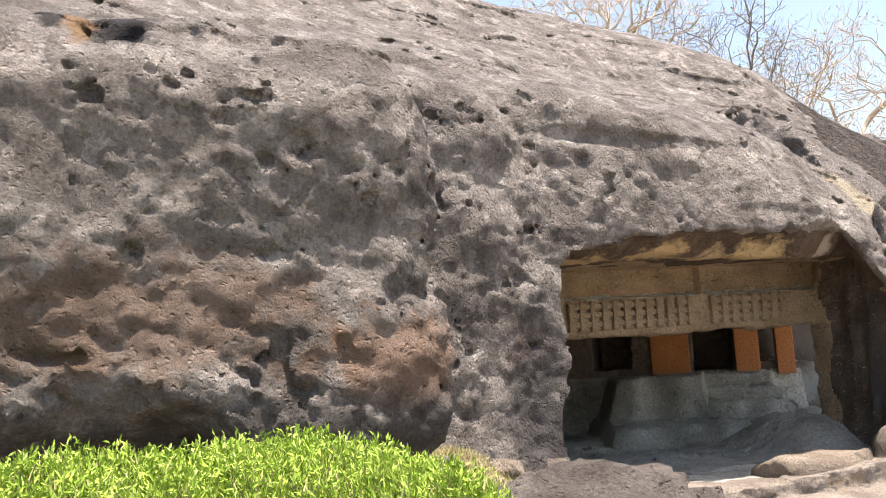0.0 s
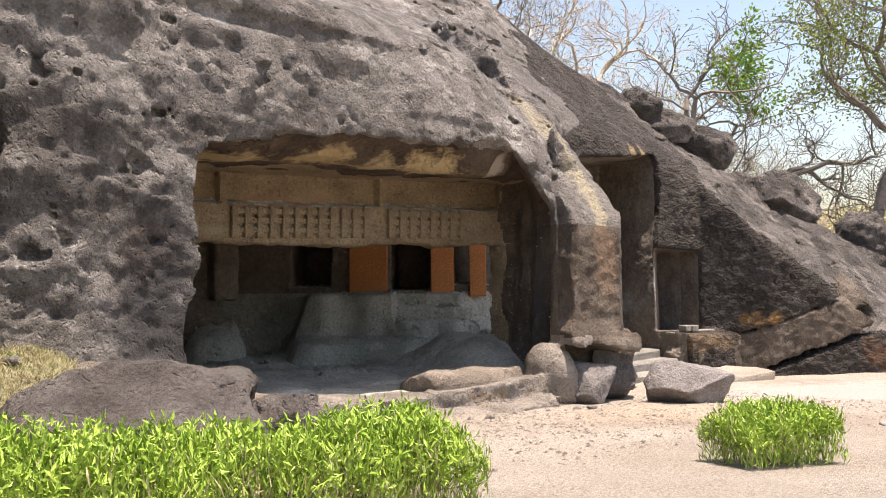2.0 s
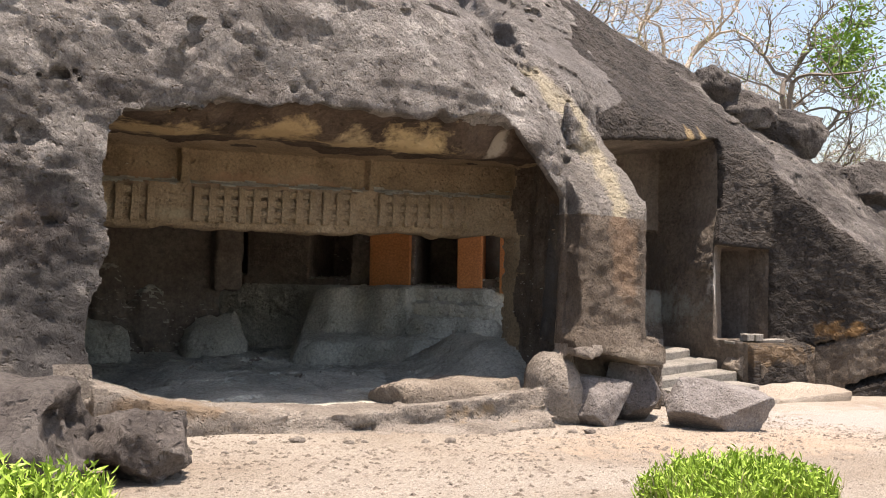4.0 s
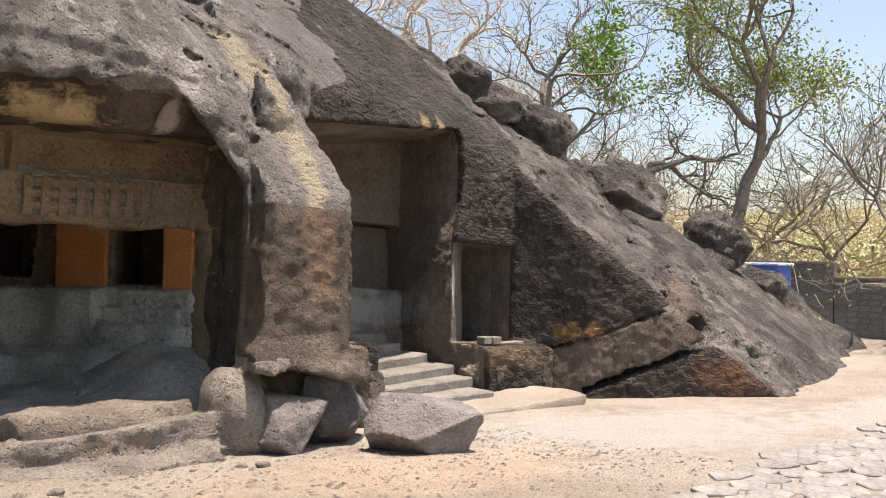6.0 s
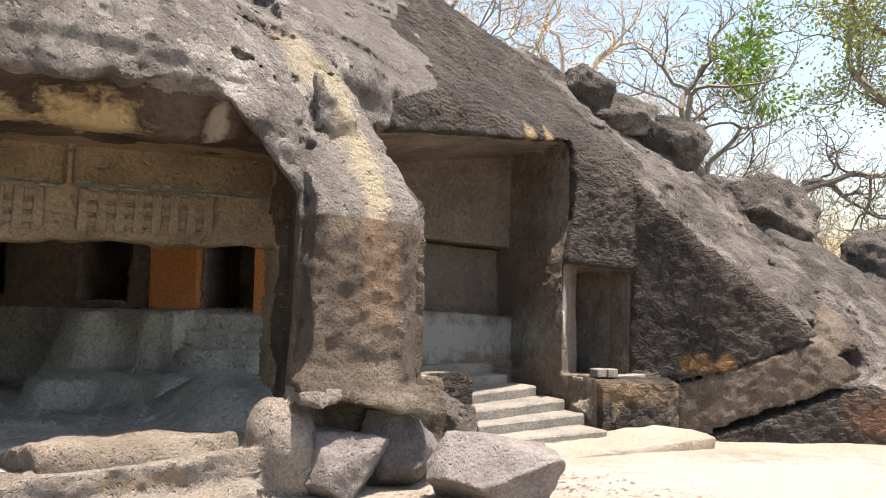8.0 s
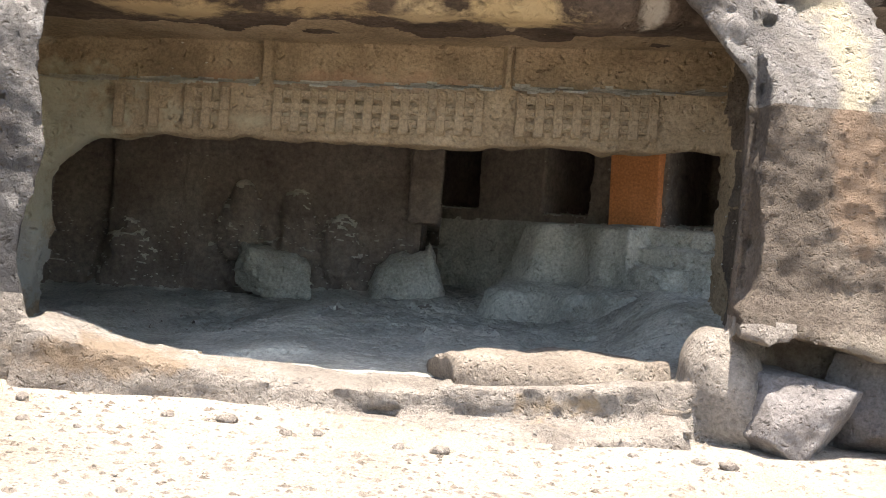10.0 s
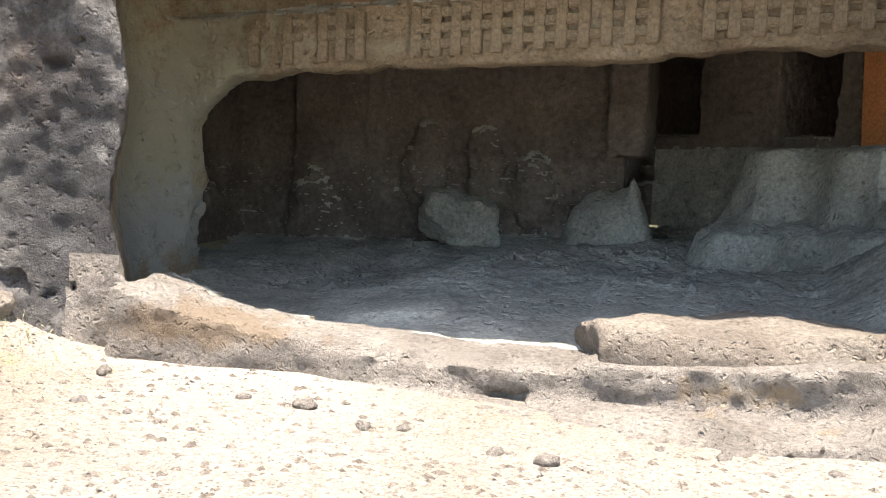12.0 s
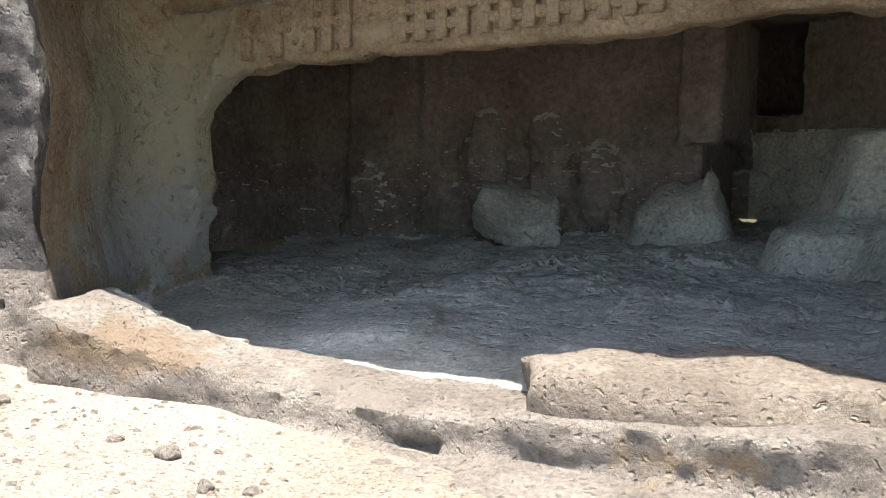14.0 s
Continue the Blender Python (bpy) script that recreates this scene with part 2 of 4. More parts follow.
M_APRON = patched(material("sunlit_ledge_rock", [(0.224, 0.192, 0.162), (0.317, 0.275, 0.234), (0.391, 0.346, 0.296)], 1.4, 0.93, 1.0, 28.0, pits=18.0, depth=0.1), [
    ((7.0, 10.0, 0.35), (1.0, 0.5, 0.18), (0.26, 0.18, 0.11), 0.7), ((10.6, 9.75, 0.2), (0.5, 0.4, 0.12), (0.42, 0.29, 0.15), 0.7), ((8.6, 10.1, 0.3), (0.5, 0.4, 0.12), (0.3, 0.26, 0.22), 0.6)])
M_BOULDER = material("grey_boulder", [(0.145, 0.127, 0.116), (0.225, 0.203, 0.189), (0.290, 0.269, 0.251)], 1.6, 0.9, 0.8, 28.0, pits=16.0, random=0.08, depth=0.09)
M_DARKBOULDER = material("dark_boulder", [(0.090, 0.076, 0.068), (0.152, 0.131, 0.117), (0.214, 0.190, 0.169)], 1.2, 0.92, 1.0, 24.0, pits=9.0, random=0.1, depth=0.12)
M_SLOPEROCK = material("dark_slope_rock", [(0.078, 0.068, 0.061), (0.135, 0.119, 0.107), (0.215, 0.192, 0.172)], 0.9, 0.92, 1.0, 20.0, pits=6.0, random=0.1, depth=0.2, clasts=3.0)
M_SLAB = material("tan_slab_rock", [(0.216, 0.175, 0.139), (0.305, 0.256, 0.207), (0.395, 0.337, 0.274)], 1.4, 0.92, 1.0, 28.0, pits=18.0, depth=0.1)
M_SAND = patched(material("dusty_ground", [(0.285, 0.229, 0.174), (0.371, 0.315, 0.254), (0.432, 0.380, 0.319)], 0.45, 0.95, 1.0, 42.0, (0.3, 0.7), pits=26.0, depth=0.06), [
    ((17.5, 8.8, 0), (4.5, 2.2, 3.0), (0.42, 0.395, 0.36), 0.85), ((22.5, 7.2, 0), (3.5, 1.2, 3.0), (0.42, 0.39, 0.35), 0.8), ((13.0, 8.0, 0), (3.0, 1.2, 3.0), (0.52, 0.385, 0.27), 0.5), ((4.2, 8.9, 0.8), (1.6, 1.0, 2.0), (0.33, 0.31, 0.17), 0.7)])
M_ORANGE = material("orange_stone", [(0.50, 0.20, 0.075), (0.60, 0.25, 0.10)], 2.0, 0.8, 0.25, 25.0)
M_STEP = material("cut_stone_step", [(0.217, 0.202, 0.177), (0.323, 0.298, 0.262)], 1.8, 0.9, 0.8, 26.0, random=0.06)
M_PAVER = material("grey_paver", [(0.216, 0.200, 0.180), (0.304, 0.284, 0.256)], 1.5, 0.93, 0.5, 20.0, random=0.12)
M_LEAF = material("hedge_leaf", [(0.17, 0.27, 0.03), (0.30, 0.43, 0.06), (0.42, 0.55, 0.11)], 5.0, 0.5, 0.0, 20.0)
M_DRY = material("dry_hedge_blade", [(0.34, 0.29, 0.15), (0.46, 0.40, 0.22), (0.30, 0.33, 0.12)], 5.0, 0.8, 0.0, 20.0)
M_BARK = material("tree_bark", [(0.17, 0.145, 0.12), (0.26, 0.225, 0.19)], 3.0, 0.95, 0.4, 20.0)
M_PALEBARK = material("pale_dry_bark", [(0.42, 0.35, 0.285), (0.56, 0.49, 0.41)], 3.0, 0.95, 0.3, 20.0)
M_TREELEAF = material("tree_leaf", [(0.16, 0.23, 0.05), (0.27, 0.33, 0.09), (0.38, 0.40, 0.13)], 1.0, 0.6, 0.0, 8.0)
M_BROWNLEAF = material("dry_leaf", [(0.40, 0.31, 0.20), (0.48, 0.39, 0.25)], 1.0, 0.8, 0.0, 8.0)
M_VINE = material("vine_leaf", [(0.14, 0.27, 0.04), (0.27, 0.42, 0.08)], 2.0, 0.5, 0.0, 8.0)
M_SCRUB = material("dry_scrub", [(0.504, 0.420, 0.288), (0.600, 0.528, 0.336), (0.432, 0.480, 0.240)], 0.12, 0.95, 0.0, 1.0)
M_FARLAND = material("scrub_hillside", [(0.368, 0.322, 0.196), (0.460, 0.402, 0.241), (0.322, 0.356, 0.172)], 0.05, 0.95, 0.0, 0.4)
M_WALL = material("grey_block_wall", [(0.150, 0.144, 0.138), (0.225, 0.213, 0.200)], 1.2, 0.93, 0.5, 12.0, random=0.12)
M_WHITE = material("white_paint", [(0.72, 0.72, 0.7), (0.8, 0.8, 0.78)], 2.0, 0.6, 0.0, 6.0)
M_BLUE = material("blue_plastic", [(0.05, 0.12, 0.42), (0.07, 0.16, 0.5)], 3.0, 0.45, 0.0, 10.0)
M_EARTH = material("orange_dry_earth", [(0.42, 0.28, 0.17), (0.52, 0.38, 0.25)], 1.5, 0.95, 0.6, 14.0)
M_DARK = material("stone_grey_wash", [(0.10, 0.105, 0.115), (0.14, 0.145, 0.15)], 2.0, 0.85, 0.3, 14.0)

# ---- noise on grids ----
rng = np.random.default_rng(7)
LATTICE = rng.random((48, 48, 48)).astype(np.float32)


def vnoise(x, y, z):
    """Smooth value noise in -1..1 on arrays of one shape."""
    i, j, k = np.floor(x).astype(np.int32), np.floor(y).astype(np.int32), np.floor(z).astype(np.int32)
    u, v, w = x - i, y - j, z - k
    u, v, w = (a * a * (3 - 2 * a) for a in (u, v, w))
    i0, j0, k0 = i % 48, j % 48, k % 48
    i1, j1, k1 = (i0 + 1) % 48, (j0 + 1) % 48, (k0 + 1) % 48
    L = LATTICE
    a = (L[i0, j0, k0] * (1 - u) + L[i1, j0, k0] * u) * (1 - v) + (L[i0, j1, k0] * (1 - u) + L[i1, j1, k0] * u) * v
    b = (L[i0, j0, k1] * (1 - u) + L[i1, j0, k1] * u) * (1 - v) + (L[i0, j1, k1] * (1 - u) + L[i1, j1, k1] * u) * v
    return (2 * (a * (1 - w) + b * w) - 1).astype(np.float32)


def fbm(x, y, z, f, octaves=4, gain=0.5):
    out, amp = 0, 1.0
    for o in range(octaves):
        out = out + amp * vnoise(x * f + 17.3 * o, y * f + 5.1 * o, z * f + 9.7 * o)
        f, amp = f * 2.03, amp * gain
    return out


def smin(a, b, k):
    h = np.clip(0.5 + 0.5 * (b - a) / k, 0, 1)
    return b * (1 - h) + a * h - k * h * (1 - h)


def smax(a, b, k):
    return -smin(-a, -b, k)


def box(x, y, z, lo, hi, r=0.0, turn=0.0):
    """Signed distance to a rounded box, turned about its own upright axis."""
    c = [(p + q) / 2 for p, q in zip(lo, hi)]
    h = [(q - p) / 2 - r for p, q in zip(lo, hi)]
    px, py, pz = x - c[0], y - c[1], z - c[2]
    if turn:
        s, co = math.sin(radians(turn)), math.cos(radians(turn))
        px, py = px * co + py * s, py * co - px * s
    qx, qy, qz = abs(px) - h[0], abs(py) - h[1], abs(pz) - h[2]
    out = np.sqrt(np.maximum(qx, 0) ** 2 + np.maximum(qy, 0) ** 2 + np.maximum(qz, 0) ** 2)
    return out + np.minimum(np.maximum(qx, np.maximum(qy, qz)), 0) - r


def ball(x, y, z, c, r):
    """About the signed distance to an ellipsoid with the radii r."""
    px, py, pz = (x - c[0]) / r[0], (y - c[1]) / r[1], (z - c[2]) / r[2]
    return (np.sqrt(px * px + py * py + pz * pz) - 1) * min(r)


def surface(field, lo, hi, h, block=28, coarse=None):
    """The zero surface of field over a box of cells h wide: vertices and quads (surface nets), block by block."""
    lo = np.array(lo, float)
    n = np.ceil((np.array(hi) - lo) / h).astype(int)
    size = (n + 2).astype(np.int64)
    code = np.array([size[1] * size[2], size[2], 1], np.int64)
    ids, places, faces = [], [], []
    for bi in range(0, n[0], block):
        for bj in range(0, n[1], block):
            for bk in range(0, n[2], block):
                b0 = np.array([bi, bj, bk])
                m = np.minimum(b0 + block + 1, n) - b0
                if coarse is not None:
                    mid = lo + (b0 + m / 2) * h
                    q = coarse(*(np.array([[[v]]], np.float32) for v in mid))
                    if abs(float(q.ravel()[0])) > h * block * 0.9 * 1.35 + 0.5:
                        continue
                ax = [(lo[q] + (b0[q] + np.arange(m[q] + 1)) * h).astype(np.float32) for q in range(3)]
                d = field(ax[0][:, None, None], ax[1][None, :, None], ax[2][None, None, :]).astype(np.float32)
                neg = d < 0
                if neg.all() or not neg.any():
                    continue
                total = np.zeros(m, np.int8)
                for i in (0, 1):
                    for j in (0, 1):
                        for k in (0, 1):
                            total += neg[i:m[0] + i, j:m[1] + j, k:m[2] + k]
                cells = np.argwhere((total > 0) & (total < 8))
                corner = {(i, j, k): d[cells[:, 0] + i, cells[:, 1] + j, cells[:, 2] + k] for i in (0, 1) for j in (0, 1) for k in (0, 1)}
                acc, cnt = np.zeros((len(cells), 3), np.float32), np.zeros(len(cells), np.float32)
                for a in corner:
                    for axis in range(3):
                        if a[axis] == 0:
                            b = tuple(v + (q == axis) for q, v in enumerate(a))
                            da, db = corner[a], corner[b]
                            cross = (da < 0) != (db < 0)
                            t = np.where(cross, da / np.where(cross, da - db, 1), 0)
                            for q in range(3):
                                acc[:, q] += np.where(cross, a[q] + (t if q == axis else 0), 0)
                            cnt += cross
                ids.append(((cells + b0) * code).sum(1))
                places.append((cells + b0 + acc / cnt[:, None]) * h + lo)
                for axis in range(3):
                    s0, s1 = [slice(None)] * 3, [slice(None)] * 3
                    s0[axis], s1[axis] = slice(0, -1), slice(1, None)
                    e = np.argwhere(neg[tuple(s0)] != neg[tuple(s1)])
                    u, v = (axis + 1) % 3, (axis + 2) % 3
                    top = np.minimum(m, block + 1)
                    e = e[(e[:, u] > 0) & (e[:, v] > 0) & (e[:, u] < top[u]) & (e[:, v] < top[v]) & (e[:, axis] < min(block, m[axis]))]
                    flip = neg[tuple(e.T)]
                    q = np.stack([((e + b0 - np.eye(3, dtype=int)[u] * du - np.eye(3, dtype=int)[v] * dv) * code).sum(1) for du, dv in ((1, 1), (0, 1), (0, 0), (1, 0))], 1)
                    q[~flip] = q[~flip][:, ::-1]
                    faces.append(q)
    ids, places, faces = np.concatenate(ids), np.concatenate(places), np.concatenate(faces)
    uniq, first = np.unique(ids, return_index=True)
    return places[first], np.searchsorted(uniq, faces)


def mesh_of(name, verts, faces, mats, smooth=True):
    me = bpy.data.meshes.new(name)
    nf, k = len(faces), len(faces[0])
    me.vertices.add(len(verts))
    me.vertices.foreach_set("co", np.asarray(verts, np.float32).ravel())
    me.loops.add(nf * k)
    me.loops.foreach_set("vertex_index", np.asarray(faces, np.int32).ravel())
    me.polygons.add(nf)
    me.polygons.foreach_set("loop_start", np.arange(nf, dtype=np.int32) * k)
    me.polygons.foreach_set("use_smooth", np.full(nf, smooth))
    me.update(calc_edges=True)
    for m in mats:
        me.materials.append(m)
    return me


def link(name, verts, faces, mats, smooth=True, parent=None):
    ob = new(name, mesh_of(name, verts, faces, mats, smooth))
    if smooth:
        ob.data.set_sharp_from_angle(angle=math.radians(38))
    ob.parent = parent
    return ob


# ---- the rock hill with its caves ----
def step01(x, a, b):
    t = np.clip((x - a) / (b - a), 0, 1)
    return t * t * (3 - 2 * t)


def crest(x):
    """Height at which the hill rounds off."""
    return np.interp(x, (0, 11, 15, 18.4, 20.2, 21.5, 24, 27), (12.0, 12.0, 11.4, 10.0, 9.2, 8.6, 7.3, 5.6)).astype(np.float32)


def face_line(x, z):
    """How far forward the foot of the rock comes, along its length."""
    y = np.interp(x, (-9.0, 2.0, 4.6, 6.0, 11.9, 12.5, 13.0, 14.4, 18.65, 20.1, 20.8, 22.2, 23.5, 25.0, 29.0), (9.4, 9.5, 9.55, 10.0, 10.0, 10.35, 11.3, 12.2, 13.55, 13.55, 12.1, 10.6, 8.95, 7.9, 5.9)).astype(np.float32)
    shelf = np.where((x > 14.4) & (x < 20.3), np.minimum(y, 12.6 + 0 * x), y)
    return shelf + (y - shelf) * step01(z, 1.0, 1.2)


def hall_axes(x, y):
    """Along and into the slanting end wall of the hall."""
    return (x - 9) * 0.785 - (y - 19.6) * 0.62, (x - 9) * 0.62 + (y - 19.6) * 0.785


def hill(x, y, z):
    slope = (2.4 * (x - 24) - 11.7 * (y - 9) + 12.8 * z) / 17.5
    bulge = 0.9 * np.exp(-((x - 9.5) / 5) ** 2 - ((z - 5.3) / 1.6) ** 2) + 0.5 * np.exp(-((x - 5) / 3) ** 2 - ((z - 5) / 2) ** 2)
    bulge = bulge + 0.75 * np.exp(-((x - 14.5) / 3.2) ** 2 - ((z - 9.2) / 2.0) ** 2)
    slope = slope - bulge + 0.15 * step01(x, 19, 22) + 0.3 * step01(x, 23, 30)
    front = face_line(x, z) - y
    body = smax(slope, front * 0.9, 0.3)
    body = smax(body, z - crest(x), 1.6)
    sag = 0.35 * np.sin(0.9 * x + 0.6) + 0.2 * np.sin(2.1 * x)
    lump = box(x, y, z, (-9, 7.3, -2), (3.8, 15, 5.1), 1.2)
    lump = smax(lump, x - 3.62 + 0.14 * np.abs(z - 2.3) + 0.06 * np.sin(3.1 * z), 0.2)
    lump = smax(lump, (1.35 + 0.6 * sag - z + 0.35 * np.clip(x - 2.6, 0, 1.2) - 0.8 * (y - 7.2)) * 0.75, 0.25)
    gap = np.maximum(np.abs(x - 3.72 - 0.1 * np.sin(2.7 * z)) - 0.17, np.maximum(np.abs(z - 2.0) - 2.0, y - 9.9))
    body = np.minimum(smax(body, -gap, 0.08), lump)
    body = smax(body, -ball(x, y, z, (7.4, 12.75, 7.2), (0.75, 0.6, 0.42)), 0.1)
    body = smax(body, -ball(x, y, z, (12.6, 12.95, 6.45), (0.95, 0.5, 0.22)), 0.08)
    body = smax(body, -ball(x, y, z, (11.4, 11.4, 5.75), (0.7, 0.4, 0.16)), 0.06)
    body = smax(body, -ball(x, y, z, (0.6, 7.55, 4.8), (0.26, 0.35, 0.4)), 0.06)
    # slanting groove across the foot of the right slope
    groove = np.abs((z - 0.3) - 0.58 * (x - 20.9)) * 0.85
    body = smax(body, 0.06 - np.maximum(groove, np.maximum(20.8 - x, x - 23.0)), 0.05)
    crack = np.abs((z - 1.16) - 0.59 * (x - 20.71)) * 0.85
    body = smax(body, 0.03 - np.maximum(crack, np.maximum(20.3 - x, x - 22.6)), 0.03)
    return body


def buttress(x, y, z):
    """The pillar-like end of the wall between the two caves, flared at its foot."""
    foot = 0.2 * step01(z, 1.35, 0.85)
    p = np.maximum(np.maximum(12.0 - foot + 0.04 * np.sin(5 * z) - x, x - 13.27 - foot * 0.6), np.maximum(9.76 - foot * 0.8 - y, 0.82 - z + 0.25 * np.clip(13.0 - x, 0, 0.5)))
    p = smax(p, (0.6 * (z - 2.85) + 9.76 - y) * 0.857, 0.04)
    p = smax(p, (z - 2.72) * 0.35 + (9.74 - y) * 0.93, 0.02)
    p = smax(p, y - 15, 0.1)
    p = smax(p, (x - 13.27 + 0.32 * (z - 3.0)) * 0.95, 0.06)
    flute = 0.13 * np.sin(y * 6.5 + 0.5 * np.sin(1.7 * z)) * step01(y, 10.0, 10.4) + 0.06 * np.sin(3.0 * z + y)
    wall = np.maximum(12.3 + flute + 0.12 * (y - 10) - x, np.maximum(x - 13.9, np.maximum(10.3 - y, y - 15)))
    wall = np.maximum(wall, np.maximum(0.2 - z, z - 4.0 + 0.9 * (x - 12.6)))
    return np.minimum(p, wall)


def floor_height(x, y):
    """Height of the cave floor over the plumb datum."""
    s, n = hall_axes(x, y)
    f = -0.63 + 0.02 * np.sin(1.7 * x) + 0.03 * np.sin(2.1 * y + x)
    wob = 0.12 * np.sin(3.1 * s) + 0.08 * np.sin(7.3 * s + 1)
    high = step01(n, -1.75 + wob, -1.55 + wob) * step01(s, 2.85 - 0.25 * n, 3.25 - 0.25 * n)
    stair = step01(s, 5.25, 5.35)
    tread = 0.45 + 0.25 * (n > -1.75) + 0.25 * (n > -1.35) + 0.25 * (n > -0.95)
    f = f + high * (1.24 * (1 - stair) + tread * stair)
    f = f + 0.38 * step01(n, -2.6 + wob, -2.42 + wob) * step01(s, 2.6 - 0.3 * n, 2.85 - 0.3 * n) * (1 - high)
    f = f + 0.06 * step01(vnoise(x * 0.9 + 3, y * 1.3, 0 * x + 0 * y), 0.1, 0.16) * step01(x, 7.0, 8.0) * step01(n, -2.8, -3.2)
    f = f + 0.5 * step01(x, 11.2, 12.2) * step01(y, 11.0, 12.2) * (1 - step01(n, -3.2, -2.6))
    return f


def caves(x, y, z):
    zl = z - 0.047 * x - 0.045 * y
    floor = floor_height(x, y) - zl
    ragged = vnoise(x * 1.9 + 0 * y, 0 * x + 3.3 + 0 * y, 0 * x + 0 * y) * 0.10 + vnoise(x * 5.1 + 0 * y, 0 * x + 7.3 + 0 * y, 0 * x + 0 * y) * 0.075
    lip = np.interp(x, (5.6, 6.1, 6.8, 8.4, 10.0, 11.4, 13.0), (2.3, 2.5, 2.73, 2.92, 2.97, 3.03, 3.05)).astype(np.float32) + ragged
    ceil = lip + (2.62 - lip) * step01(y + 2.2 * ragged, 10.2, 10.8)
    left = 6.08 + 0.06 * np.sin(4 * z) - 0.7 * (y - 10.1)
    right = 12.22 + 0.08 * (y - 10) + (0.13 * np.abs(np.sin(3.1 * y + 0.25 * z)) + 0.05 * np.sin(9 * y + z)) * step01(y, 10.1, 10.5)
    right = right - 0.85 * np.clip(z - 3.02, 0, 1.1) * step01(y, 11.2, 10.5)
    right = right - 0.3 * step01(y, 10.5, 10.2) * step01(z, 0.7, 0.9)
    rail = 12.45 - 0.09 * (x - 7.5)
    fin = 1 - (np.abs(x - 7.47) < 0.06) * 1.0 - (np.abs(x - 10.08) < 0.06) * 1.0
    ver = np.maximum(np.maximum(left - x, x - right), np.maximum(floor, zl - ceil))
    ver = smax(ver, y - rail - 0.14 * step01(zl, 2.14, 2.18) * fin, 0.03)
    ver = smax(ver, (left - x) * 0.7 + (y - rail) * 0.7 + 0.4, 0.25)
    corner = 0.9 * np.clip(5.75 - x, 0, 1) ** 2
    inner = np.maximum(np.maximum(5.0 - 0.12 * step01(zl, -0.2, -0.6) - x, x - 12.45), np.maximum(floor, zl - 1.52 + corner - 0.4 * ragged))
    inner = smax(smax(inner, 11.5 - y, 0.05), y - 14, 0.05)
    s, n = hall_axes(x, y)
    hall = np.maximum(np.maximum(3.4 - x, x - 15.5), np.maximum(floor, zl - 2.05))
    back = y - 16.75 - 0.25 * step01(x, 5.5, 5.7) - 9 * step01(x, 9.25, 9.35)
    hall = np.maximum(np.maximum(hall, rail + 0.32 - y), np.maximum(n, back))
    out = smin(smin(ver, inner, 0.1), hall, 0.04)
    for a, b, low in ((0.32, 1.53, 0.8), (2.87, 3.76, 0.76), (5.1, 6.0, 0.65)):
        w = np.maximum(np.maximum(a - s, s - b), np.maximum(low - zl, zl - 2.05))
        out = np.minimum(out, np.maximum(w, np.maximum(n - 1.8, -0.4 - n)))
    # the second cave, behind the steps
    jamb = 18.66 - 0.17 * (15.5 - y) * step01(z, 4.2, 2.4)
    ceil2 = 4.22 + 0.19 * (x - 13)
    n2 = np.maximum(np.maximum(13.6 - x, x - jamb), np.maximum(1.15 + 1.0 * step01(y, 15.2, 15.4) - z, z - ceil2))
    n2 = np.maximum(n2, y - 15.5 - 0.45 * (z < 3.45))
    out = np.minimum(out, n2)
    sq = np.maximum(x - 20.1, np.maximum(1.1 - z, z - 3.05))
    out = np.minimum(out, np.maximum(sq, np.maximum(18.44 + 1.4 * (y - 13.6) - x, y - 14.8)))
    out = np.minimum(out, np.maximum(sq, np.maximum(19.35 - x, y - 18)))
    # the way for the steps
    way = np.maximum(np.maximum(15.9 - x, x - 18.5), np.maximum(11.6 - y, y - 15.1))
    way = np.maximum(way, np.maximum(-0.15 + 0.31 * (y - 12.0) - z, z - 2.5))
    return np.minimum(out, way)


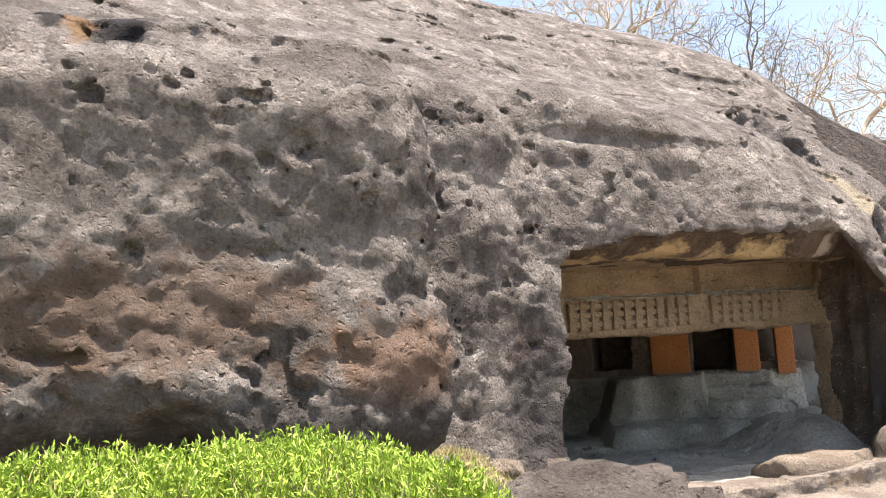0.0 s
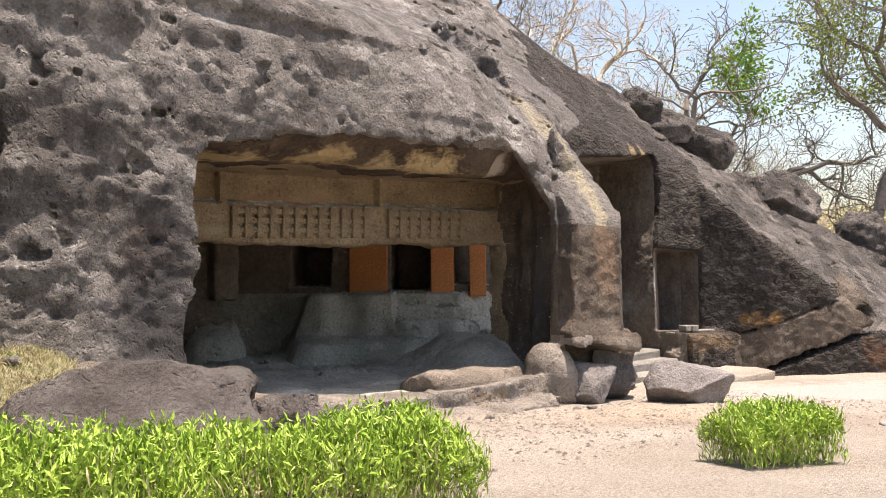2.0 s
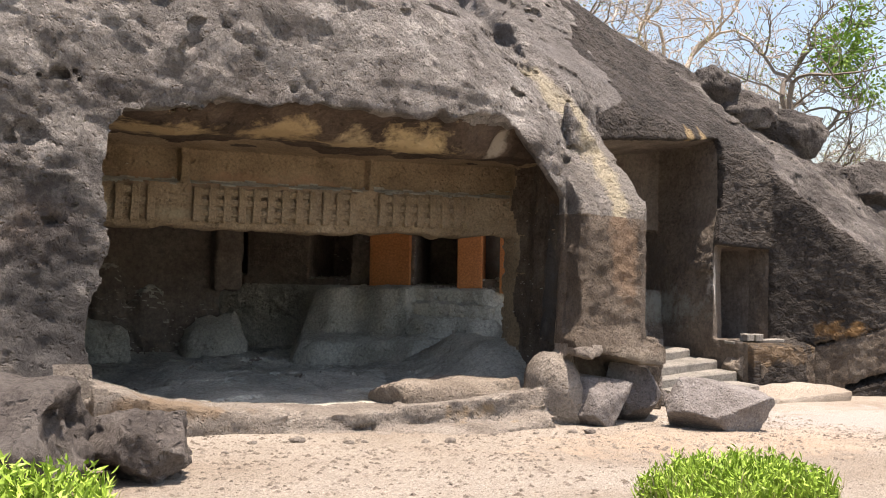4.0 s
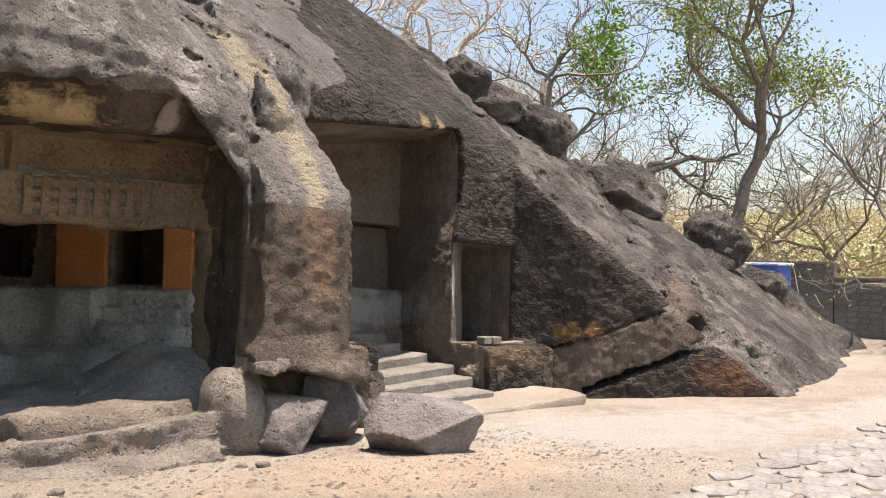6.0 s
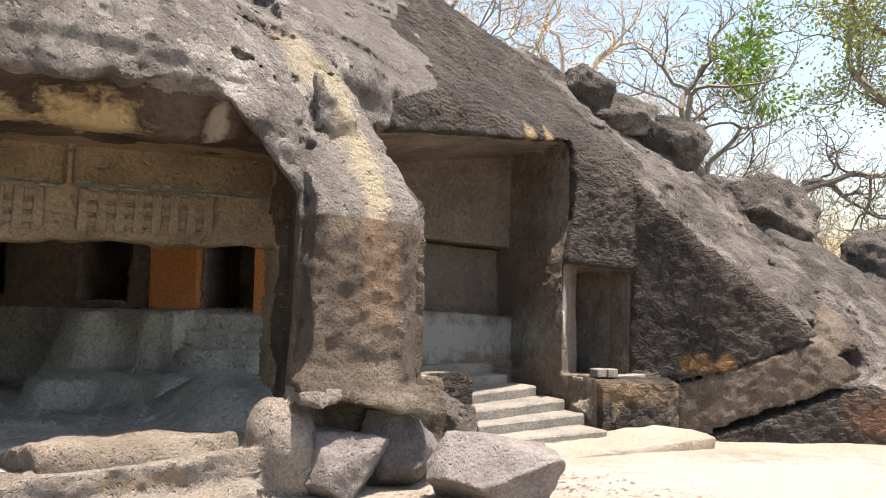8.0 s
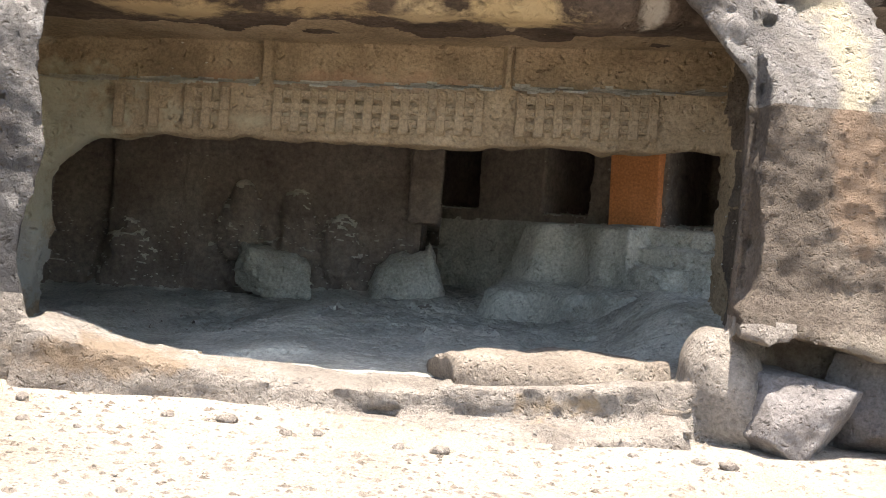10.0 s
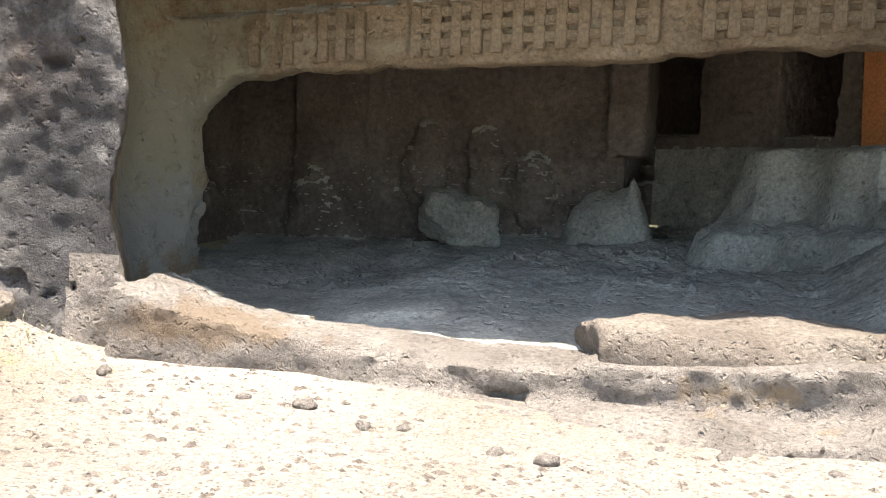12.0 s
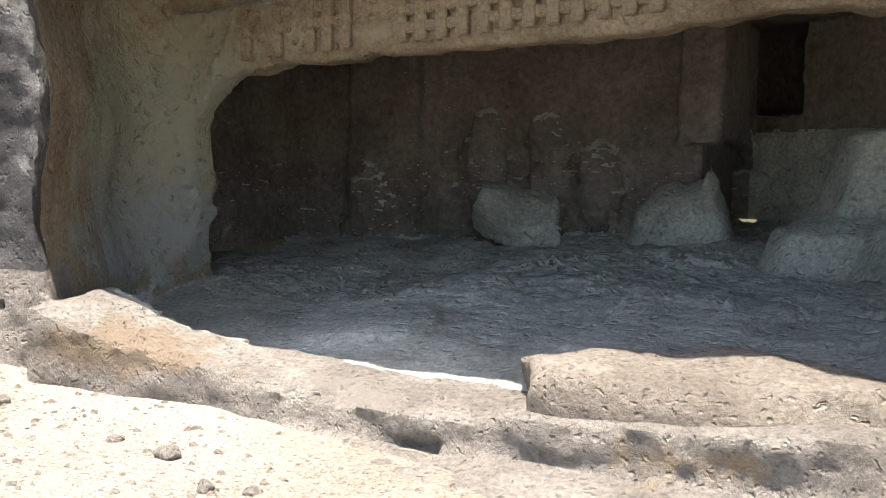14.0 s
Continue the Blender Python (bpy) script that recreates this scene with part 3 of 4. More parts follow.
def extras(x, y, z):
    """Bedrock left standing: the low wall in front of the cave, its ledge, the carved relief. Also an added plug."""
    zl = z - 0.047 * x - 0.045 * y
    top = np.interp(x, (5.7, 6.2, 6.4, 6.8, 7.25, 8.1, 8.7, 9.5, 12), (-0.14, -0.17, -0.23, -0.36, -0.45, -0.56, -0.62, -0.66, -0.68)).astype(np.float32)
    low = np.maximum(np.maximum(6.12 - x, x - 9.6), np.maximum(zl - top, np.maximum(9.85 + 0.12 * np.clip(x - 6.2, 0, 4) - y, y - 10.6)))
    ledge = np.maximum(np.maximum(6.1 - x, x - 11.5), np.maximum(zl + 0.86 - 0.03 * np.clip(y - 9, 0, 2), 9.2 + 0.12 * np.sin(2.3 * x) + 0.1 * np.clip(x - 8, -3, 3) - y)) * 0.8
    out = np.minimum(low, np.maximum(ledge, y - 12))
    out = np.minimum(out, ball(x, y, z, (11.95, 10.22, 0.42), (0.36, 0.42, 0.5)) + 0.05 * np.sin(5 * x + 3 * z))
    # worn relief on the back wall
    out = smin(out, ball(x, y, z, (6.35, 17.0, 1.35), (0.4, 0.3, 0.7)), 0.15)
    out = smin(out, ball(x, y, z, (6.35, 16.9, 2.0), (0.17, 0.2, 0.2)), 0.1)
    out = smin(out, ball(x, y, z, (7.2, 17.05, 1.4), (0.36, 0.25, 0.75)), 0.15)
    out = smin(out, ball(x, y, z, (7.95, 17.0, 1.2), (0.3, 0.22, 0.55)), 0.15)
    out = smin(out, ball(x, y, z, (4.75, 16.6, 0.7), (0.5, 0.35, 0.75)), 0.2)
    # Added block, no part of the cave: plugs a bright gap by the end wall.
    out = np.minimum(out, box(x, y, z, (9.0, 18.95, -0.3), (10.1, 19.9, 1.3)))
    out = np.minimum(out, box(x, y, z, (4.35, 16.5, -0.2), (5.5, 18, 3.4), 0.1))
    out = np.minimum(out, box(x, y, z, (9.0, 16.6, 1.75), (9.5, 19.4, 4), 0.06))
    return out


def plain_rock(x, y, z):
    d = np.minimum(hill(x, y, z), buttress(x, y, z))
    d = np.maximum(d, -caves(x, y, z))
    return np.minimum(d, extras(x, y, z))


def rock(x, y, z):
    d = plain_rock(x, y, z)
    near = np.abs(d) < 0.55
    if not near.any():
        return d
    p = [np.broadcast_to(a, d.shape)[near] for a in (x, y, z)]
    cave = caves(*p)
    inside = step01(cave, 0.3, 0.02)
    band = step01(np.abs(p[1] - 12.45 + 0.09 * (p[0] - 7.5)), 0.25, 0.15) * step01(p[0], 7.3, 7.6) * step01(p[0], 12.0, 11.8)
    dressed = step01(p[0], 14.0, 14.8) * step01(p[2] - 0.9 * (p[1] - 12), 5.0, 4.6)
    open_slope = (2.4 * (p[0] - 24) - 11.7 * (p[1] - 9) + 12.8 * p[2]) / 17.5 + 0.15 * step01(p[0], 19, 22) + 0.3 * step01(p[0], 23, 30) - (face_line(p[0], p[2]) - p[1]) * 0.9
    dressed = dressed * (1 - step01(p[0], 20.0, 20.5) * step01(open_slope, 0.0, 0.12))
    lump = step01(p[0], 4.6, 3.8) * step01(p[2], 5.0, 4.2)
    front = step01(p[1], 10.3, 10.0) * step01(p[2], 0.95, 0.8) * step01(p[0], 5.5, 6)
    pil = step01(p[0], 12.0, 12.2) * step01(p[0], 13.7, 13.5) * step01(p[2], 4.7, 4.1)
    calm = np.maximum(np.maximum(inside, dressed), np.maximum(pil, front * 0.5))
    under = step01(p[2] - 0.047 * p[0], 2.75, 3.0) * step01(p[1], 11.3, 10.7)
    calm = calm * (1 - 0.8 * under * step01(p[0], 12.6, 12.2))
    big = fbm(p[0], p[1], p[2], 0.75, 3, 0.5)
    mid = np.abs(fbm(p[0], p[1], p[2] * 1.1, 3.4, 4, 0.75))
    fine = fbm(p[0], p[1], p[2] * 1.25, 6.0, 3, 0.9)
    hole = fbm(p[0] + 40, p[1], p[2] * 1.4, 2.6, 3, 0.7)
    pit = step01(hole, 0.85, 0.98)
    small = step01(vnoise(p[0] * 5.2 + p[2], p[1] * 5.2 + 20, p[2] * 8.5), 0.45, 0.62)
    flake = vnoise(p[0] * 2.3, p[1] * 2.3, p[2] * 4.6) + 0.6 * vnoise(p[0] * 4.9, p[1] * 4.9, p[2] * 9.0)
    flake = np.floor(flake * 3.0) / 3.0
    chisel = np.abs(vnoise(p[0] * 7 + p[2] * 5, p[1] * 7, p[2] * 8 - p[0] * 6))
    slope = step01(p[0], 19.5, 21.0)
    rough = (0.11 + 0.06 * lump + 0.13 * slope) * big - (0.012 + 0.004 * lump) * (mid - 0.35) + (0.014 + 0.006 * lump) * fine + (0.09 + 0.03 * lump) * pit + (0.024 + 0.02 * lump) * small + (0.014 + 0.008 * lump + 0.022 * slope) * flake
    rubble = step01(p[2] - 0.047 * p[0] - 0.045 * p[1], 0.7, 0.5) * step01(p[1], 12.4, 12.9) * step01(p[0], 15.5, 15)
    smoothish = 0.004 * small * (1 - inside) * (1 - dressed) + (0.035 - 0.028 * pil + 0.06 * rubble) * big - 0.05 * rubble * (mid - 0.3) + (0.012 + 0.008 * pil) * fine - 0.045 * dressed * step01(cave, 0.05, 0.3) * (chisel - 0.3) + 0.012 * (1 - dressed) * pit
    strata = 0.06 * step01(vnoise(p[0] * 0.6, p[1] * 0.6, p[2] * 3.0), 0.1, 0.35) * (1 - calm) * step01(p[2], 3.8, 4.6)
    d = d.copy()
    d[near] += rough * (1 - calm) + smoothish * calm * (1 - 0.85 * band) + strata
    return d


CELL = 0.042
verts, quads = surface(rock, (-8, 5.8, -0.5), (27, 23, 11.9), CELL, coarse=plain_rock)
c = verts[quads].mean(1)
X, Y, Z = c.T
nz = np.cross(verts[quads[:, 2]] - verts[quads[:, 0]], verts[quads[:, 3]] - verts[quads[:, 1]])
nz /= np.linalg.norm(nz, axis=1)[:, None] + 1e-9
zone = np.zeros(len(quads), np.int32)
jig = 0.12 * vnoise(X * 2.5, Y * 2.5, Z * 2.5)
zone[(X > 14.0 + jig) & (Z - 0.9 * (Y - 12) < 4.75 + 2 * jig) & (X < 24.5)] = 1
tilt = (2.4 * (X - 24) - 11.7 * (Y - 9) + 12.8 * Z) / 17.5 + 0.15 * step01(X, 19, 22) + 0.3 * step01(X, 23, 30)
zone[(X > 20.2) & (tilt > (face_line(X, Z) - Y) * 0.9 + 0.05 + 0.4 * jig)] = 0
zone[(X > 20.0) & (X < 23.2) & (Z - 0.59 * (X - 20.71) < 1.16) & (Z - 0.58 * (X - 20.9) > 0.3)] = 6
zone[(X > 11.2) & (X < 14.0 + jig) & (Y > 9.2) & (Z < 2.78 + 0.3 * jig)] = 6
cv = (caves(X, Y, Z) < 0.2) & (np.minimum(hill(X, Y, Z), buttress(X, Y, Z)) < -0.14)
ZL = Z - 0.047 * X - 0.045 * Y
S_, N_ = hall_axes(X, Y)
zone[cv & (X < 13.2)] = 2
zone[(X > 12.0) & (X < 14) & (Y < 10.32 + jig) & (Z < 2.78) & (Z > 0.4)] = 6
zone[cv & (X > 11.95) & (X < 13.9) & (Y < 11.9 + jig) & (nz[:, 2] > -0.5)] = 6
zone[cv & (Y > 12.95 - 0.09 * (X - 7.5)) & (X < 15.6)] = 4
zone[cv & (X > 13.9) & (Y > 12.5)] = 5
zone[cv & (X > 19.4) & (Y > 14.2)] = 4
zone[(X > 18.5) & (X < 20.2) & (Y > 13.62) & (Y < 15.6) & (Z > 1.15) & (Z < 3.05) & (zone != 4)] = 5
# Down-facing faces under the lip take the shade-darkened rock.
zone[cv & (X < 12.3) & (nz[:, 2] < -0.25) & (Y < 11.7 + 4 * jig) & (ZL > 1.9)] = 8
zone[cv & (nz[:, 2] > 0.45) & (X < 15)] = 3
zone[cv & (Y > 12.6) & (X < 15) & (ZL < 0.62) & (N_ > -4.6) & (S_ > 0.3) & (X > 9.55)] = 3
zone[(Y < 10.55 + 0.4 * jig) & (Y > 8.8) & (ZL < 0.05) & (X > 5.75) & (X < 12.3)] = 7
zone[(zone == 0) & (X > 19.6 + 3 * jig)] = 9
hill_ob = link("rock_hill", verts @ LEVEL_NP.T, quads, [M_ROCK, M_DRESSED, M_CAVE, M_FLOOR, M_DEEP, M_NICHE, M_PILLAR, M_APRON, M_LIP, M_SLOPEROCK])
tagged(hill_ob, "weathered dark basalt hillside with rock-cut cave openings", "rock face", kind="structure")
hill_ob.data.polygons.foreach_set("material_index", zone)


# ---- ground ----
def graded(lo, a, b, hi, h):
    out = list(np.arange(a, b, h))
    s, v = h, out[-1]
    while v < hi:
        s *= 1.12
        v += s
        out.append(v)
    s, v = h, a
    while v > lo:
        s *= 1.12
        v -= s
        out.insert(0, v)
    return np.array(out)


def ground_z(x, y):
    x, y = np.asarray(x, float), np.asarray(y, float)
    z = -0.047 * np.clip(x, -8, 20) - 0.045 * np.clip(y, -6, 13) + 0.03
    z = z + 0.3 * step01(x, 21, 38)
    z = z + 0.025 * fbm(x, y, x * 0, 0.5, 3) + 0.012 * fbm(x, y, x * 0 + 5, 2.5, 3)
    z = z + 0.95 * np.exp(-((x - 4.3) / np.where(x > 4.3, 1.05, 1.5)) ** 2 - ((y - 9.6) / 1.1) ** 2) * step01(y, 11.2, 10.2)
    z = z + 0.5 * step01(x, 4.2, 2.0) * step01(y, 4.0, 6.0)
    z = z + 9.5 * step01(y, 22.5, 30) * step01(x, 46, 26)
    z = z + 7.5 * step01(x, 48, 125) + 4 * step01(x, 125, 400)
    return z


gx, gy = graded(-700, -4, 28, 1600, 0.13), graded(-700, -2, 12.5, 1200, 0.13)
GX, GY = np.meshgrid(gx, gy, indexing="ij")
GZ = ground_z(GX.ravel(), GY.ravel()).reshape(GX.shape)
n1, n2_ = GX.shape
idx = np.arange(n1 * n2_).reshape(n1, n2_)
gq = np.stack([idx[:-1, :-1], idx[1:, :-1], idx[1:, 1:], idx[:-1, 1:]], -1).reshape(-1, 4)
gv = np.stack([GX, GY, GZ], -1).reshape(-1, 3)
ground = link("ground", gv, gq, [M_SAND, M_FARLAND])
gc = gv[gq].mean(1)
ground.data.polygons.foreach_set("material_index", ((gc[:, 0] > 40) | (gc[:, 1] > 15)).astype(np.int32))
tagged(ground, "pale dusty trodden ground with grit and small stones", "ground", kind="structure")


def on_ground(x, y):
    return float(ground_z([x], [y])[0])


def part(name, bm, material_, parent, label=""):
    me = bpy.data.meshes.new(name)
    bm.to_mesh(me)
    bm.free()
    me.materials.append(material_)
    ob = new(name, me)
    ob.parent = parent
    if label:
        ob["label"] = label
    return ob


def slab(x0, x1, y0, y1, z0, z1, bevel=0.01):
    bm = bmesh.new()
    bmesh.ops.create_cube(bm, size=1.0, matrix=Matrix.LocRotScale(((x0 + x1) / 2, (y0 + y1) / 2, (z0 + z1) / 2), None, (x1 - x0, y1 - y0, z1 - z0)))
    if bevel:
        bmesh.ops.bevel(bm, geom=bm.edges[:], offset=bevel, segments=1, affect="EDGES")
    return bm


# ---- loose rocks ----
def boulder(name, place, size, seed, mat, label, turn=0.0, cuts=7, h=None, rough=0.05, group="", sink=0.08, block=0.0, sharp=False):
    """A rock: an ellipsoid with flat broken faces and a rough skin, its foot sunk a little into the ground."""
    r = random.Random(seed)
    planes = []
    count = cuts + 9
    for i in range(count):
        zz = 1 - 2 * (i + 0.5) / count
        a = 2.39996 * i + r.uniform(-0.4, 0.4)
        v = Vector((math.cos(a) * math.sqrt(1 - zz * zz), math.sin(a) * math.sqrt(1 - zz * zz), zz + r.uniform(-0.2, 0.2))).normalized()
        planes.append((v, r.uniform(0.66, 0.95)))
    sx, sy, sz = (s / 2 for s in size)

    def field(x, y, z):
        px, py, pz = x / sx, y / sy, z / sz
        d = np.sqrt(px * px + py * py + pz * pz) - 1.08 - block
        if block:
            for a in (px + 0.12 * py, py - 0.1 * pz, pz + 0.08 * px):
                d = smax(d, np.abs(a) - 0.9, 0.05)
        if sharp:
            d = smax(np.abs(pz + 0.15 * px) - 0.9, np.abs(px + 0.2 * pz) - 0.97, 0.02)
            d = smax(d, np.abs(py - 0.1 * px) - 0.93, 0.03)
        for v, o in planes[::2] if sharp else planes:
            d = smax(d, px * v.x + py * v.y + pz * v.z - o - block * 0.75, 0.012)
        d = d * min(sx, sy, sz)
        k = 1.1 / max(sx, sy, sz)
        q = [np.broadcast_to(a, d.shape) + seed * 3.7 for a in (x, y, z)]
        return d + rough * sz * 1.4 * fbm(*q, 1.6 * k * 1.5, 4, 0.55) + 0.25 * rough * np.abs(fbm(*q, 7.0, 2))

    h = h or max(0.02, max(size) / 60)
    v, q = surface(field, (-sx * 1.3, -sy * 1.3, -sz * 1.3), (sx * 1.3, sy * 1.3, sz * 1.3), h, block=64)
    v = v - np.array([0, 0, v[:, 2].min()])
    ob = link(name, v, q, [mat])
    x, y = place[:2]
    z = place[2] if len(place) > 2 else on_ground(x, y)
    ob.matrix_world = pose(x, y, z - sink, 0, 0, turn)
    return tagged(ob, label, "rock", group)


boulder("boulder", (12.42, 9.98), (1.12, 0.95, 0.8), 5, M_BOULDER, "grey angular boulder lying under the rock buttress", 8, 5, rough=0.025, sink=0.12, sharp=True)
boulder("boulder", (13.3, 10.2), (0.95, 0.9, 0.95), 9, M_BOULDER, "grey cracked boulder leaning beside a larger one", 30, 5, rough=0.025, sink=0.15, sharp=True)
boulder("boulder", (13.68, 8.95), (1.45, 0.95, 0.82), 16, M_BOULDER, "dark grey split boulder on the dusty ground", -32, 6, rough=0.025, sink=0.16, sharp=True)
boulder("slab_rock", (10.55, 10.5), (2.2, 0.95, 0.86), 21, M_SLAB, "tan flat-topped rock slab at the cave's edge", 4, 8, rough=0.05, sink=0.24, block=0.3)
boulder("slab_rock", (11.5, 10.35), (1.3, 0.9, 0.6), 22, M_SLAB, "sandy orange rock slab sloping to the ground", 0, 6, sink=0.15)
boulder("pitted_boulder", (4.75, 7.45), (2.9, 1.8, 1.15), 31, M_DARKBOULDER, "large dark pitted boulder behind the hedge", -8, 5, rough=0.08, sink=0.15)
boulder("pitted_boulder", (6.2, 7.75), (0.95, 0.8, 0.66), 33, M_DARKBOULDER, "small dark boulder beside a larger one", 12, 6, rough=0.08)
boulder("boulder", (4.9, 9.35), (0.6, 0.42, 0.3), 41, M_SLAB, "pale broken stone on the grassy mound", 20, 8, group="stones on the mound")
boulder("boulder", (5.3, 9.3), (0.55, 0.3, 0.24), 43, M_BOULDER, "grey flat stone on the grassy mound", -30, 8, group="stones on the mound")
boulder("boulder", (5.35, 9.6), (0.4, 0.34, 0.26), 44, M_SLAB, "yellowish broken stone on the grassy mound", 60, 8, group="stones on the mound")
boulder("boulder", (5.05, 9.7), (0.35, 0.3, 0.25), 46, M_BOULDER, "grey broken stone on the grassy mound", 10, 8, group="stones on the mound")
rr = random.Random(5)
for i in range(7):
    boulder("stone", (4.1 + i * 0.22 + rr.uniform(-0.1, 0.1), 9.0 + rr.uniform(-0.3, 0.4)), (rr.uniform(0.14, 0.26), rr.uniform(0.12, 0.2), 0.14), 60 + i, M_SLAB if i % 2 else M_BOULDER, "small loose stone on the grassy mound", rr.uniform(0, 180), 7, group="stones on the mound", sink=0.03)


rb = random.Random(23)
for i in range(14):
    w = rb.uniform(0.1, 0.2)
    boulder("stone", (6.3 + i * 0.42 + rb.uniform(-0.15, 0.15), 9.05 + rb.uniform(-0.35, 0.45)), (w, w * rb.uniform(0.6, 0.9), w * 0.55), 200 + i, M_APRON, "small broken stone lying before the ledge", rb.uniform(0, 180), 6, group="stones before the ledge", sink=0.03, h=0.012, rough=0.02)


def levelled(x, y, z):
    return LEVEL @ Vector((x, y, z))


boulder("fallen_rock", levelled(7.0, 16.55, 0.42), (1.15, 0.8, 0.85), 51, M_FLOOR, "pale rough rock lying on the cave floor", 5, 6, rough=0.08, sharp=True)
v, q = surface(lambda x, y, z: smax(smin(ball(x, y, z, (0, 0, 0), (0.62, 0.5, 0.72)), box(x, y, z, (0.22, -0.3, -0.2), (0.52, 0.3, 1.15), 0.06) + 0.25 * np.clip(z - 0.3, 0, 1), 0.25), -0.05 - z, 0.02) + 0.04 * fbm(*(np.broadcast_to(a, np.broadcast(x, y, z).shape) for a in (x, y, z)), 4.0, 3), (-0.9, -0.9, -0.3), (0.9, 0.9, 1.5), 0.025, block=64)
stump = link("pillar_stump", v, q, [M_FLOOR])
stump.location = levelled(9.05, 16.75, 0.5)
tagged(stump, "worn stump of a broken cave pillar with an upright shard", "pillar stump")

# ---- steps up to the second cave ----
stairs = new("stone_steps")
tagged(stairs, "worn grey stone steps cut up to the cave platform", "steps")
FRONTS = ((16.1, 18.3, 12.25, 12.3, -1.12), (16.05, 18.4, 12.65, 12.95, -0.95), (16.15, 18.4, 12.95, 13.45, -0.78), (16.3, 18.3, 13.5, 14.1, -0.61), (16.3, 18.05, 14.2, 14.6, -0.44), (16.1, 18.05, 14.9, 15.1, -0.27))
for i, (xa, xb, ya, yb, top) in enumerate(FRONTS):
    bm = bmesh.new()
    back = FRONTS[i + 1][2:4] if i < 5 else (15.6, 15.8)
    segs = 14
    rows = []
    rs = random.Random(90 + i)
    for k in range(segs + 1):
        f = k / segs
        x, y = xa + (xb - xa) * f, ya + (yb - ya) * f
        wob, chip = rs.uniform(-0.018, 0.018), rs.uniform(-0.02, 0.008)
        yb2 = back[0] + (back[1] - back[0]) * f + 0.15
        rows.append([bm.verts.new(p) for p in ((x, y + wob, top - 0.42), (x, y + wob, top - 0.03), (x, y + wob + 0.03, top + chip * 0.4), (x, (y + yb2) / 2, top + rs.uniform(-0.01, 0.01)), (x, yb2, top), (x, yb2, top - 0.42))])
    for a, b in zip(rows, rows[1:]):
        for q in range(6):
            bm.faces.new((a[q], b[q], b[(q + 1) % 6], a[(q + 1) % 6]))
    bm.faces.new(rows[0])
    bm.faces.new(rows[-1][::-1])
    bmesh.ops.recalc_face_normals(bm, faces=bm.faces[:])
    part("step", bm, M_STEP, stairs)
boulder("step_side_rock", (15.45, 12.5, -1.3), (0.8, 1.3, 1.1), 71, M_DARKBOULDER, "rough dark bedrock flanking the steps", 0, 4)
boulder("step_side_rock", (18.6, 13.0, -1.15), (0.4, 1.0, 0.7), 72, M_SLAB, "worn bedrock cheek beside the steps", 20, 4)
boulder("step_side_rock", (15.2, 11.8, -1.3), (0.7, 0.7, 0.55), 73, M_DARKBOULDER, "rough dark rock at the foot of the steps", 40, 5)
landing = link("stone_landing", *(lambda s: (s[0], s[1]))(surface(lambda x, y, z: box(x, y, z, (15.7, 11.3, -1.6), (19.9, 12.6, -1.22), 0.04, 5) + 0.05 * fbm(*(np.broadcast_to(a, np.broadcast(x, y, z).shape) for a in (x, y, z)), 1.6, 3), (15, 10, -1.7), (21.4, 13.6, -1.0), 0.05)), [M_SAND])
tagged(landing, "pale worn rock landing before the steps", "landing", kind="structure")

# sill blocks at the square doorway
for x, w in ((18.75, 0.22), (19.0, 0.24)):
    m = pose(*levelled(x, 13.0, 1.1), 0, 0, 4)
    ob = new("sill_block", None)
    ob.matrix_world = m
    tagged(ob, "pale cut stone block on the doorway sill", "stone block")
    part("block", slab(-w / 2, w / 2, -0.1, 0.1, 0, 0.14, 0.012), M_STEP, ob)
ob = new("door_sill")
ob.matrix_world = pose(*levelled(19.2, 13.2, 1.06), 0, 0, 0)
tagged(ob, "long pale stone sill of the square doorway", "sill")
part("sill", slab(-0.75, 0.75, -0.12, 0.12, 0, 0.06, 0.01), M_STEP, ob)

# ---- orange pillars of the hall ----
def orange_pillar(s, width):
    x, y = 9 + 0.785 * s - 0.62 * 0.02, 19.6 - 0.62 * s - 0.785 * 0.02
    ob = new("square_pillar")
    ob.matrix_world = Matrix.Translation(levelled(x, y, 0.62 + 0.047 * x + 0.045 * y)) @ pose(0, 0, 0, 0, 0, -38.3)
    tagged(ob, "square orange stone pillar between dark cell openings", "pillar", "pillars of the hall")
    part("shaft", slab(0, width, -0.12, 0.5, -0.1, 1.65, 0.012), M_ORANGE, ob)


orange_pillar(4.2, 0.83)
orange_pillar(6.0, 0.5)
orange_pillar(6.85, 0.36)

